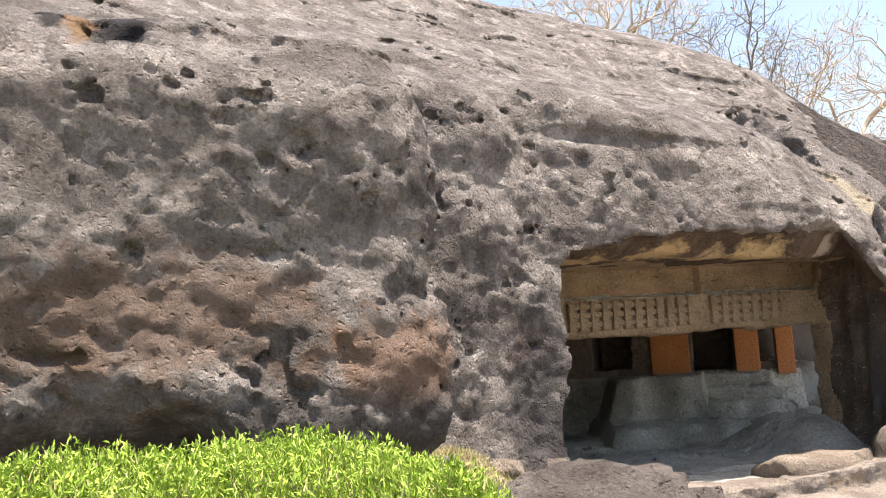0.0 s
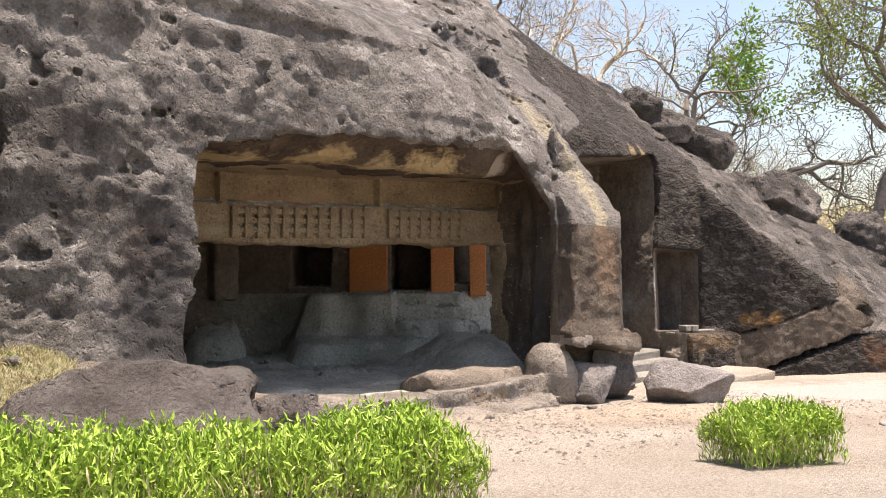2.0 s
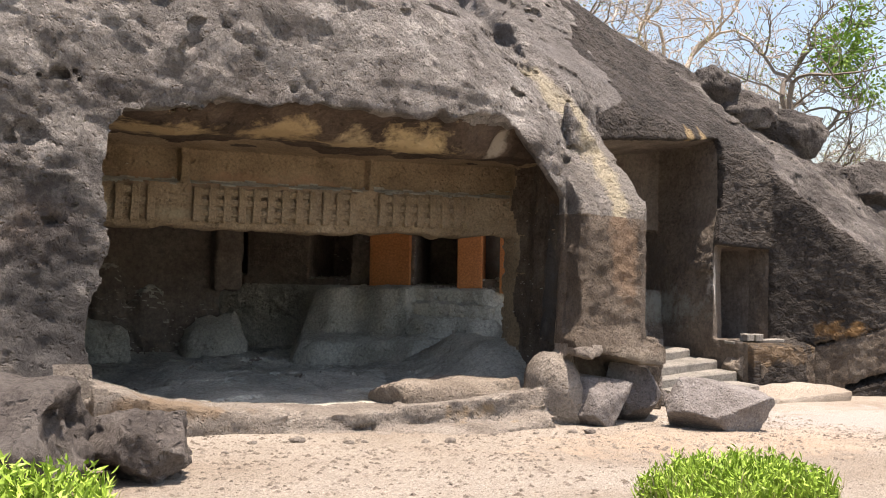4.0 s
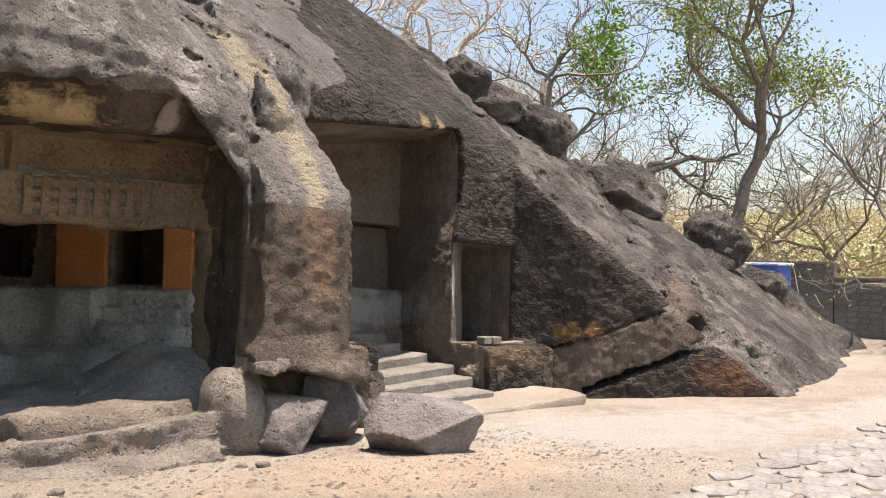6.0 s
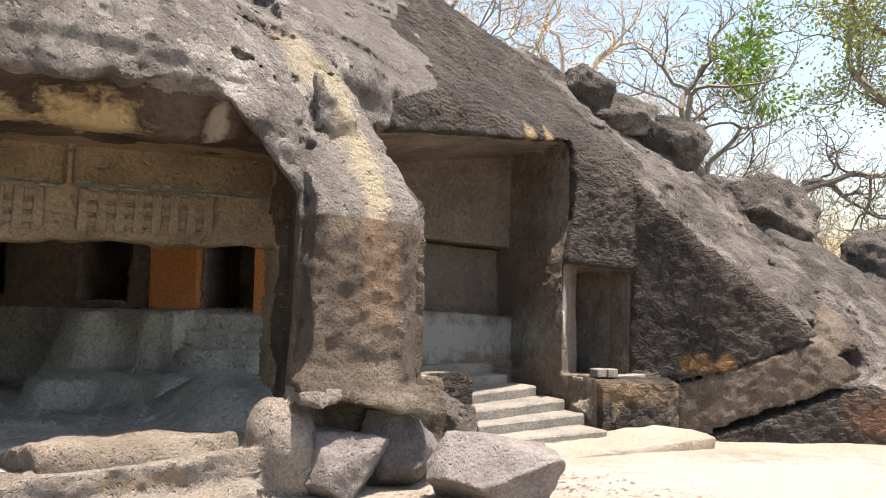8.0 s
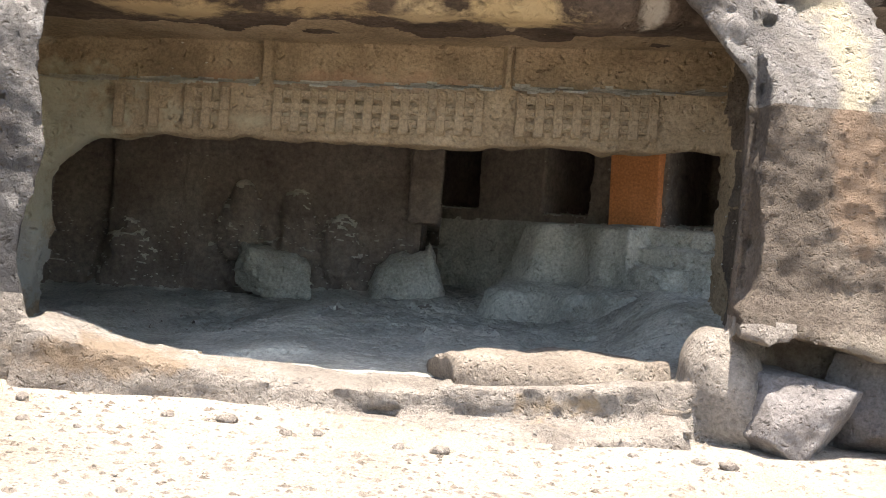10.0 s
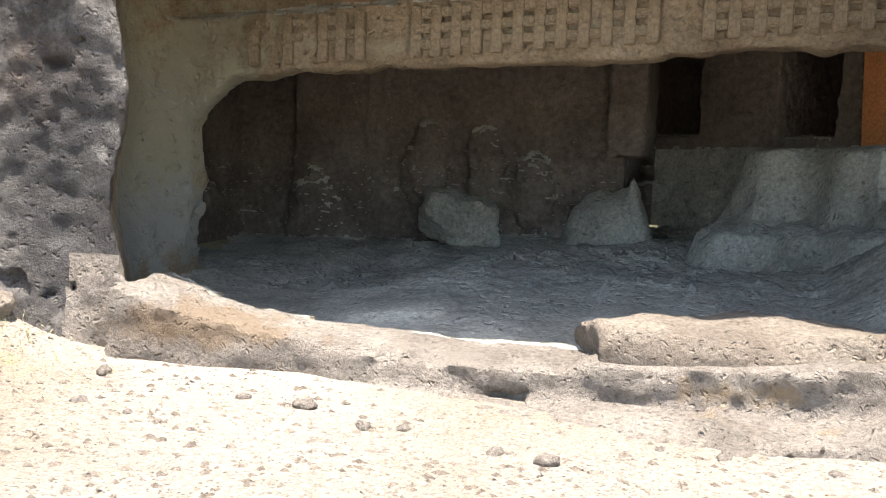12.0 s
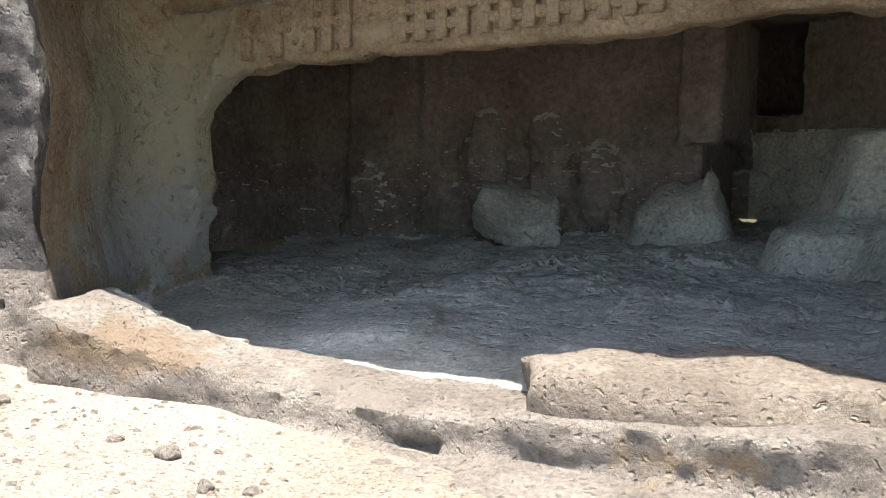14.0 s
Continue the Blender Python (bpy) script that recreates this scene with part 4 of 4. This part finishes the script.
# ---- carved railing frieze ----
frieze = new("carved_frieze")
frieze.matrix_world = LEVEL.to_4x4()
tagged(frieze, "carved stone railing frieze above the cave opening", "frieze", kind="structure")
post_me, bar_me = bpy.data.meshes.new("post"), bpy.data.meshes.new("crossbar")
for me, dims in ((post_me, (0.105, 0.12, 0.47)), (bar_me, (0.11, 0.12, 0.092))):
    b2 = slab(-dims[0] / 2, dims[0] / 2, -dims[1] / 2, dims[1] / 2, -dims[2] / 2, dims[2] / 2, 0.012)
    b2.to_mesh(me)
    b2.free()
    me.materials.append(M_CAVE)
rf = random.Random(12)
for x0, x1, wear in ((5.85, 7.2, 0.45), (7.62, 9.98, 0.06), (10.24, 11.8, 0.0)):
    count = int((x1 - x0) / 0.197)
    for i in range(count + 1):
        x = x0 + i * 0.197
        if rf.random() < wear:
            continue
        ob = new("post", post_me)
        ob.parent = frieze
        ob.location = (x, 12.425 - 0.09 * (x - 7.5) + rf.uniform(-0.006, 0.006), 1.85 + 0.56 + 0.047 * x)
        for k, z in enumerate((2.04, 1.9, 1.755)):
            if i == count or (wear and rf.random() < wear + 0.05):
                continue
            ob = new("crossbar", bar_me)
            ob.parent = frieze
            ob.location = (x + 0.0985, 12.440 - 0.09 * (x - 7.5) + rf.uniform(-0.006, 0.008), z - 0.02 + 0.56 + 0.047 * x)

# ---- hedges ----
def leaf_mesh(name, length, width, mat):
    me = bpy.data.meshes.new(name)
    v = [(0, 0, 0), (width / 2, 0.1 * length, length * 0.5), (0, 0.02 * length, length), (-width / 2, 0.1 * length, length * 0.5)]
    me.from_pydata(v, [], [(0, 1, 2, 3)])
    me.materials.append(mat)
    return me


def blades(points, up, length, width, seed, spread=0.6):
    """Many small leaves: vertices and faces, each leaf a bent quad."""
    g = np.random.default_rng(seed)
    n = len(points)
    d = up + g.normal(0, spread, (n, 3))
    d /= np.linalg.norm(d, axis=1)[:, None]
    side = np.cross(d, g.normal(0, 1, (n, 3)))
    side /= np.linalg.norm(side, axis=1)[:, None]
    bend = np.cross(d, side)
    L = length * g.uniform(0.6, 1.3, (n, 1))
    W = width * g.uniform(0.7, 1.2, (n, 1))
    p = np.asarray(points)
    v = np.stack([p, p + d * L * 0.5 + side * W / 2 + bend * L * 0.12, p + d * L, p + d * L * 0.5 - side * W / 2 + bend * L * 0.12], 1).reshape(-1, 3)
    return v, np.arange(4 * n).reshape(n, 4)


def hedge(a, b, depth, height, seed, label, density=1.0, dry=0.25):
    """A clipped hedge from a to b: stems, dry blades low down and small leaves in upright sprigs on top."""
    g = np.random.default_rng(seed)
    a, b = np.array(a), np.array(b)
    along = b - a
    length = np.linalg.norm(along)
    along = along / length
    across = np.array([-along[1], along[0]])
    ob = new("hedge")
    ob.location = (a[0], a[1], on_ground(*((a + b) / 2)) - 0.05)
    tagged(ob, label, "hedge", "hedges by the path")

    def scatter(n, lo, hi):
        u, w = g.uniform(0, length, n), g.uniform(-depth / 2, depth / 2, n)
        edge = np.minimum(np.minimum(u, length - u), (depth / 2 - np.abs(w))) / 0.18
        bump = 0.07 * vnoise(u * 2.2 + seed, w * 2.2, w * 0) + 0.05 * vnoise(u * 7 + seed, w * 7, w * 0)
        top = height * (0.84 + 0.16 * np.clip(edge, 0, 1)) + bump
        z = top * g.uniform(lo, hi, n)
        base = np.array([ground_z(a[0] + along[0] * u + across[0] * w, a[1] + along[1] * u + across[1] * w)]).ravel() - ob.location.z
        return np.stack([along[0] * u + across[0] * w, along[1] * u + across[1] * w, z + base - 0.02], 1)

    area = length * depth
    sprig = scatter(int(1100 * area * density), 0.72, 1.02)
    n = len(sprig)
    pts = (sprig[:, None, :] + np.array([0, 0, 1]) * np.linspace(-0.07, 0.05, 7)[None, :, None] + g.normal(0, 0.008, (n, 7, 3))).reshape(-1, 3)
    v, f = blades(pts, np.array([0, 0, 0.8]), 0.055, 0.017, seed, 0.7)
    link("foliage", v, f, [M_LEAF], False, ob)
    v, f = blades(scatter(int(3200 * area * density), 0.0, 0.92), np.array([0, 0, 1.0]), 0.12, 0.012, seed + 1, 0.35)
    link("green_undergrowth", v, f, [M_LEAF], False, ob)
    v, f = blades(scatter(int(5200 * area * dry * density), 0.05, 0.86), np.array([0, 0, 1.0]), 0.16, 0.009, seed + 2, 0.3)
    link("dry_undergrowth", v, f, [M_DRY], False, ob)["label"] = "dry straw-coloured inner blades"
    return ob


hedge((-6.0, 5.6), (3.0, 5.75), 1.3, 0.74, 5, "bright green hedge with dry blades before the boulder", 0.8, 0.6)
hedge((0.8, 4.5), (5.45, 4.1), 0.8, 0.68, 6, "bright green clipped hedge beside the dusty path", 1.1, 0.35)
hedge((8.65, 4.65), (9.75, 4.45), 0.62, 0.43, 7, "small clipped green hedge block on the dusty ground", 1.3, 0.12)

# dry grass on the mound
g = np.random.default_rng(3)
gp = np.stack([g.normal(4.0, 0.7, 9000), g.normal(9.0, 0.55, 9000)], 1)
gp = gp[(gp[:, 1] < 9.9)]
v, f = blades(np.column_stack([gp, ground_z(gp[:, 0], gp[:, 1]) - 0.01]), np.array([0, 0, 1.0]), 0.1, 0.008, 9, 0.5)
tagged(link("dry_grass", v, f, [M_DRY], False), "short dry yellowish grass on the mound", "grass", kind="stuff")

# grit and pebbles on the ground
gp = np.column_stack([g.uniform(3, 16, 15000), g.uniform(5.5, 10.2, 15000)])
keep = g.random(len(gp)) < np.clip(1.1 - np.abs(gp[:, 1] - 8.2) / 3, 0.12, 1)
gp = gp[keep]
ico = np.array([(1, 0, 0), (-1, 0, 0), (0, 1, 0), (0, -1, 0), (0, 0, 1), (0, 0, -1)], float)
tri = np.array([(0, 2, 4), (2, 1, 4), (1, 3, 4), (3, 0, 4), (2, 0, 5), (1, 2, 5), (3, 1, 5), (0, 3, 5)])
size = 0.008 + 0.034 * g.random(len(gp)) ** 5
pv = ico[None] * (size[:, None, None] * g.uniform(0.5, 1.2, (len(gp), 6, 1))) * np.array([1.2, 1, 0.6])
pv = pv + np.column_stack([gp, ground_z(gp[:, 0], gp[:, 1])])[:, None, :]
pf = (tri[None] + 6 * np.arange(len(gp))[:, None, None]).reshape(-1, 3)
tagged(link("gravel", pv.reshape(-1, 3), pf, [M_SLAB], False), "pale grit and small broken stones on the ground", "gravel", kind="stuff")

# ---- the slope and boulders beyond the second cave ----
def far_rock(x, y, z, size, seed, mat=M_SLOPEROCK, turn=0.0, label="dark rounded boulder on the rocky slope"):
    boulder("slope_boulder", levelled(x, y, z), size, seed, mat, label, turn, 10, group="boulders on the slope", h=max(size) / 50, sink=0.5, rough=0.07)


far_rock(21.75, 16.9, 7.2, (2.12, 1.80, 1.44), 101, turn=20)
far_rock(22.5, 16.6, 6.75, (2.38, 1.80, 1.38), 110, turn=-35)
far_rock(23.7, 16.3, 5.95, (2.50, 2.04, 1.92), 102, turn=-20)
far_rock(25.15, 15.9, 5.35, (2.38, 1.68, 1.14), 104, turn=10)
far_rock(25.95, 15.4, 4.5, (3.25, 2.28, 2.04), 103, turn=-30)
far_rock(27.6, 15.0, 3.95, (1.50, 1.20, 0.96), 108, turn=70)
far_rock(29.05, 14.2, 3.4, (2.38, 1.92, 1.92), 105, turn=40)
far_rock(28.6, 14.2, 2.9, (2.12, 1.68, 1.56), 106, turn=0)
far_rock(30.4, 13.9, 2.05, (2.50, 1.92, 1.80), 107, turn=-25)


def slope_field(x, y, z):
    d = (2.4 * (x - 24) - 11.7 * (y - 9.2) + 12.8 * z) / 17.5
    d = smax(d, (0.62 * (x - 31.5) + 0.35 * (9 - y) + 0.7 * (z - 2.2)), 0.6)
    d = smax(d, 25.2 - x, 0.3)
    d = smax(d, z - 5.4 + 0.25 * (x - 25), 0.8)
    p = [np.broadcast_to(a, d.shape) for a in (x, y, z)]
    return d + 0.22 * fbm(p[0], p[1], p[2] * 1.5, 0.55, 4, 0.55)


v, q = surface(slope_field, (24.5, 6, -0.8), (42, 27, 6.5), 0.16, coarse=None)
sc = v[q].mean(1)
slope = link("rocky_slope", v @ LEVEL_NP.T, q, [M_SLOPEROCK, M_EARTH])
e = np.exp(-((sc[:, 0] - 28.8) / 1.0) ** 2 - ((sc[:, 1] - 15.6) / 1.4) ** 2) + 0.3 * vnoise(sc[:, 0] * 2, sc[:, 1] * 2, sc[:, 2] * 2)
slope.data.polygons.foreach_set("material_index", (e > 0.5).astype(np.int32))
tagged(slope, "grey rocky slope falling to the path with orange earth", "rock slope", kind="structure")

# ---- block wall and kerbs ----
def block_wall(a, b, height, seed):
    a, b = Vector(a), Vector(b)
    d = b - a
    ob = new("block_wall")
    base = min(on_ground(a.x, a.y), on_ground(b.x, b.y)) - 0.15
    ob.matrix_world = Matrix.Translation((a.x, a.y, base)) @ pose(0, 0, 0, 0, 0, math.degrees(math.atan2(d.y, d.x)))
    tagged(ob, "dark grey rendered block boundary wall with a flat coping", "wall", "boundary wall sections")
    part("core", slab(0, d.length, -0.14, 0.14, 0, height, 0.01), M_WALL, ob)
    part("coping", slab(-0.03, d.length + 0.03, -0.18, 0.18, height + 0.003, height + 0.1, 0.015), M_STEP, ob)
    me = bpy.data.meshes.new("block")
    b2 = slab(-0.195, 0.195, -0.012, 0.012, -0.095, 0.095, 0.006)
    b2.to_mesh(me)
    b2.free()
    me.materials.append(M_WALL)
    for r in range(int(height / 0.21)):
        for k in range(int(d.length / 0.42)):
            o = new("block", me)
            o.parent = ob
            o.location = (0.22 + k * 0.42 + (0.1 if r % 2 else 0), -0.148, 0.12 + r * 0.21)


block_wall((38.9, 18.0), (38.6, 15.0), 2.7, 1)
block_wall((38.6, 14.95), (38.2, 12.0), 2.15, 2)
block_wall((38.2, 11.95), (37.2, 6.0), 1.75, 3)
for pts in (((24.6, 7.6), (25.3, 4.0)), ((33.0, 11.0), (30.5, 6.5))):
    (xa, ya), (xb, yb) = pts
    ob = new("kerb_stone")
    L = math.hypot(xb - xa, yb - ya)
    ob.matrix_world = pose(xa, ya, on_ground(xa, ya) - 0.1, 0, 0, math.degrees(math.atan2(yb - ya, xb - xa)))
    tagged(ob, "low stone kerb crossing the dusty ground", "kerb", "kerbs")
    for k in range(int(L / 0.7)):
        part("kerb_piece", slab(k * 0.7 + 0.008, k * 0.7 + 0.69, -0.15, 0.15, 0, 0.24, 0.02), M_STEP, ob)
tank = new("water_tank")
tank.matrix_world = Matrix.Translation(levelled(32.2, 14.2, 2.55))
tagged(tank, "blue plastic tank standing behind the boulders", "tank")
part("tank_body", slab(-0.5, 0.5, -0.5, 0.5, 0, 0.95, 0.1), M_BLUE, tank)
part("tank_rim", slab(-0.54, 0.54, -0.54, 0.54, 0.85, 0.93, 0.02), M_WHITE, tank)
boulder("slope_boulder", levelled(32.0, 14.1, 0.9), (2.0, 2.0, 1.9), 109, M_SLOPEROCK, "dark boulder carrying the blue tank", 15, 5, group="boulders on the slope", h=0.06)

# ---- trees ----
def tubes(segments, sides=5):
    """Tapered tubes along (p, q, rp, rq): vertices and quads."""
    P, Q = np.array([s[0] for s in segments]), np.array([s[1] for s in segments])
    rp, rq = np.array([s[2] for s in segments]), np.array([s[3] for s in segments])
    d = Q - P
    d /= np.linalg.norm(d, axis=1)[:, None] + 1e-9
    ref = np.where(np.abs(d[:, 2:3]) > 0.9, np.array([[1.0, 0, 0]]), np.array([[0, 0, 1.0]]))
    u = np.cross(d, ref)
    u /= np.linalg.norm(u, axis=1)[:, None]
    w = np.cross(d, u)
    ang = np.arange(sides) * 2 * math.pi / sides
    ring = u[:, None] * np.cos(ang)[None, :, None] + w[:, None] * np.sin(ang)[None, :, None]
    v = np.concatenate([P[:, None] + ring * rp[:, None, None], Q[:, None] + ring * rq[:, None, None]], 1)
    k = np.arange(sides)
    f = np.stack([k, (k + 1) % sides, sides + (k + 1) % sides, sides + k], 1)
    f = f[None] + (2 * sides * np.arange(len(segments)))[:, None, None]
    return v.reshape(-1, 3), f.reshape(-1, 4)


def grow(r, p, d, length, radius, level, levels, out, tips, up=0.12, wobble=0.28, split=(2, 3), angle=0.65):
    steps = 4 if level < levels - 1 else 3
    for i in range(steps):
        d = (d + Vector((r.gauss(0, wobble), r.gauss(0, wobble), r.gauss(0, wobble) + up))).normalized()
        q = p + d * (length / steps)
        r1 = radius * (1 - 0.3 * (i + 1) / steps)
        out[0 if level < 2 else 1].append((tuple(p), tuple(q), radius * (1 - 0.3 * i / steps), r1))
        p = q
        if level >= levels - 1:
            tips.append(tuple(p))
        elif i in (1, 2) and r.random() < 0.65:
            side = Vector((r.gauss(0, 1), r.gauss(0, 1), r.gauss(0, 0.6))).normalized()
            grow(r, p, (d * 0.6 + side * angle).normalized(), length * r.uniform(0.5, 0.75), r1 * 0.55, level + 1, levels, out, tips, up, wobble, split, angle)
    if level < levels - 1:
        for _ in range(r.randint(*split)):
            side = Vector((r.gauss(0, 1), r.gauss(0, 1), r.gauss(0, 0.6))).normalized()
            grow(r, p, (d * 0.75 + side * angle).normalized(), length * r.uniform(0.62, 0.85), radius * 0.6, level + 1, levels, out, tips, up, wobble, split, angle)


def tree(base, height, seed, bark, label, lean=(0, 0, 1), leaf=None, leaves=0, leaf_size=0.13, radius=0.16, levels=6, spread=0.35, **kw):
    r = random.Random(seed)
    out, tips = ([], []), []
    grow(r, Vector((0, 0, -0.3)), Vector(lean).normalized(), height * 0.3, radius, 0, levels, out, tips, **kw)
    ob = new("tree")
    ob.location = base
    tagged(ob, label, "tree", "trees behind the rock")
    v, f = tubes(out[0], 7)
    link("trunk", v, f, [bark], True, ob)
    if out[1]:
        v, f = tubes(out[1], 3)
        link("twig_work", v, f, [bark], True, ob)
    if leaf and leaves:
        gg = np.random.default_rng(seed)
        t = np.array(tips)
        pts = t[gg.integers(0, len(t), leaves)] + gg.normal(0, spread, (leaves, 3)) * np.array([1, 1, 0.4])
        v, f = blades(pts, np.array([0, 0, 0.0]), leaf_size, leaf_size * 0.55, seed, 1.0)
        link("crown", v, f, [leaf], False, ob)
    return ob


def at(x, y, dz=0.0):
    return (x, y, on_ground(x, y) + dz)


tree((36.9, 18.2, 2.6), 14, 4, M_BARK, "tall spreading tree with sparse yellow-green leaves", (0.3, -0.35, 1), M_TREELEAF, 12000, 0.17, 0.26, 6, 0.5, up=0.1, angle=0.8, wobble=0.2)
tree((36.3, 10.6, -1.0), 11, 9, M_BARK, "slender dark tree leaning over the boundary wall", (-0.25, 0.4, 1), M_TREELEAF, 700, 0.14, 0.15, 6, 0.3, up=0.14, wobble=0.18)
tree((40.5, 10.2, -0.9), 11, 15, M_BARK, "bare slender tree behind the boundary wall", (0.1, 0.1, 1), M_TREELEAF, 250, 0.13, 0.13, 6, 0.3, up=0.16)
tree((32.4, 21.3, 3.2), 11, 21, M_BARK, "twisted tree wrapped in bright green creeper", (-0.1, 0.0, 1), M_TREELEAF, 700, 0.14, 0.22, 6, 0.4, up=0.08, wobble=0.36)
tree((33.5, 20.2, 3.4), 10, 26, M_BARK, "twisted dark tree with a bent bough", (0.3, -0.2, 1), M_BROWNLEAF, 500, 0.12, 0.2, 6, 0.4, up=0.06, wobble=0.42)
gv2 = np.random.default_rng(77)
vp = np.concatenate([gv2.normal((32.5, 21.0, 8.8), (0.42, 0.42, 0.4), (750, 3)), gv2.normal((33.2, 21.0, 10.1), (0.16, 0.2, 0.6), (260, 3)), gv2.normal((33.4, 20.7, 7.6), (0.45, 0.45, 0.22), (250, 3))])
v, f = blades(vp, np.array([0, 0, -0.3]), 0.2, 0.13, 77, 1.0)
tagged(link("creeper", v, f, [M_VINE], False), "bright green leafy creeper hanging in a tree", "creeper")
rt = random.Random(44)
dry_a = tree((30.0, 27.0, 6.0), 12, 31, M_PALEBARK, "pale bare dry-season tree with dense twigs", (0, 0, 1), M_BROWNLEAF, 900, 0.11, 0.17, 6, 0.35, up=0.07, wobble=0.34)
dry_b = tree((33.0, 28.5, 6.0), 12, 35, M_PALEBARK, "pale bare dry-season tree with crooked limbs", (0.1, 0, 1), M_TREELEAF, 500, 0.12, 0.17, 6, 0.35, up=0.05, wobble=0.4)
dry_c = tree((27.0, 30.0, 7.5), 12, 38, M_BARK, "bare grey-brown tree with a few leaves", (0, 0, 1), M_TREELEAF, 600, 0.12, 0.15, 6, 0.35, up=0.09, wobble=0.3)
SPOTS = ((24.5, 29.5), (22.0, 31.5), (35.5, 25.5), (38.5, 25.0), (36.0, 30.0), (41.0, 23.0), (43.0, 27.0), (19.0, 32.0), (16.0, 34.0), (29.0, 33.5), (40.0, 33.0), (46.0, 22.5), (48.0, 30.0), (26.0, 37.0), (45.0, 17.0))
for i, (x, y) in enumerate(SPOTS):
    s = rt.uniform(0.8, 1.15)
    o = copy_thing((dry_a, dry_b, dry_c)[i % 3], pose(x, y, on_ground(x, y) - 0.1, 0, 0, rt.uniform(0, 360)) @ Matrix.Diagonal((s, s, s, 1)))

# ---- far scrub, hillside and radar tower ----
segs, leafpts = [], []
rsb = random.Random(8)
for _ in range(1500):
    x = 44 + 90 * rsb.random() ** 1.4
    y = x * rsb.uniform(0.02, 0.72) + rsb.uniform(-8, 6)
    z = on_ground(x, y)
    h = rsb.uniform(1.8, 3.4)
    for k in range(rsb.randint(3, 5)):
        p = Vector((x + rsb.gauss(0, 0.3), y + rsb.gauss(0, 0.3), z - 0.1))
        q = p + Vector((rsb.gauss(0, 0.5), rsb.gauss(0, 0.5), h * rsb.uniform(0.6, 1)))
        m = p.lerp(q, 0.5) + Vector((rsb.gauss(0, 0.15), rsb.gauss(0, 0.15), 0))
        segs += [(tuple(p), tuple(m), 0.05, 0.035), (tuple(m), tuple(q), 0.035, 0.012)]
        for _ in range(4):
            s = m.lerp(q, rsb.random())
            e2 = s + Vector((rsb.gauss(0, 0.5), rsb.gauss(0, 0.5), rsb.uniform(0.2, 0.9)))
            segs.append((tuple(s), tuple(e2), 0.022, 0.008))
            leafpts += [tuple(e2 + Vector((rsb.gauss(0, 0.3), rsb.gauss(0, 0.3), rsb.gauss(0, 0.3)))) for _ in range(4)]
v, f = tubes(segs, 3)
tagged(link("scrub_wood", v, f, [M_SCRUB], True), "dense dry brown scrub woodland on the far hillside", "scrub", kind="stuff")
v, f = blades(np.array(leafpts), np.array([0, 0, 0.0]), 0.3, 0.2, 99, 1.0)
tagged(link("scrub_leaves", v, f, [M_SCRUB], False), "sparse dry leaves of the far scrub woodland", "scrub", kind="stuff")

tower = new("radar_tower")
tower.location = (160, 71.5, on_ground(160, 71.5))
tagged(tower, "white domed radar tower above the far woods", "tower")
T0 = 13.0 - on_ground(160, 71.5)
for dx in (-1.5, 1.5):
    for dy in (-1.5, 1.5):
        part("tower_leg", slab(dx - 0.2, dx + 0.2, dy - 0.2, dy + 0.2, -1, T0 + 1.0, 0.02), M_WHITE, tower)
part("platform", slab(-2.2, 2.2, -2.2, 2.2, T0 + 1.0, T0 + 1.4, 0.05), M_WHITE, tower)
part("cabin", slab(-1.6, 1.6, -1.6, 1.6, T0 - 1.2, T0 + 0.6, 0.05), M_WHITE, tower)
bm = bmesh.new()
bmesh.ops.create_uvsphere(bm, u_segments=24, v_segments=14, radius=2.0, matrix=Matrix.Translation((0, 0, T0 + 3.1)))
for fc in bm.faces:
    fc.smooth = True
part("dome", bm, M_WHITE, tower)

# ---- irregular stone paving by the path ----
paving = new("stone_paving")
tagged(paving, "irregular grey flagstones bedded in the dusty ground", "paving", kind="structure")
rp = random.Random(17)
flags = []
for s in range(6):
    me = bpy.data.meshes.new("flagstone")
    b2 = bmesh.new()
    k = rp.randint(5, 7)
    ring = [(math.cos(2 * math.pi * i / k + rp.uniform(-0.2, 0.2)) * rp.uniform(0.85, 1.1), math.sin(2 * math.pi * i / k + rp.uniform(-0.2, 0.2)) * rp.uniform(0.85, 1.1)) for i in range(k)]
    low = [b2.verts.new((x * 0.27, y * 0.2, -0.05)) for x, y in ring]
    mid = [b2.verts.new((x * 0.27, y * 0.2, 0.012)) for x, y in ring]
    top = [b2.verts.new((x * 0.255, y * 0.187, 0.022)) for x, y in ring]
    for i in range(k):
        j = (i + 1) % k
        b2.faces.new((low[i], low[j], mid[j], mid[i]))
        b2.faces.new((mid[i], mid[j], top[j], top[i]))
    b2.faces.new(top)
    b2.to_mesh(me)
    b2.free()
    me.materials.append(M_PAVER)
    flags.append(me)
count = 0
for i in range(60):
    for j in range(16):
        x, y = 12.5 + i * 0.5 + (0.25 if j % 2 else 0) + rp.uniform(-0.05, 0.05), 2.2 + j * 0.37 + rp.uniform(-0.04, 0.04)
        line = 6.0 + 0.12 * (x - 14)
        if y > line - 0.2 * rp.random() or x < 13.2 or x > 27 or count > 420:
            continue
        o = new("flagstone", flags[rp.randrange(6)])
        o.parent = paving
        o.matrix_world = pose(x, y, on_ground(x, y) + 0.004, rp.uniform(-1, 1), rp.uniform(-1, 1), rp.uniform(-14, 14) + (180 if rp.random() < 0.5 else 0))
        count += 1
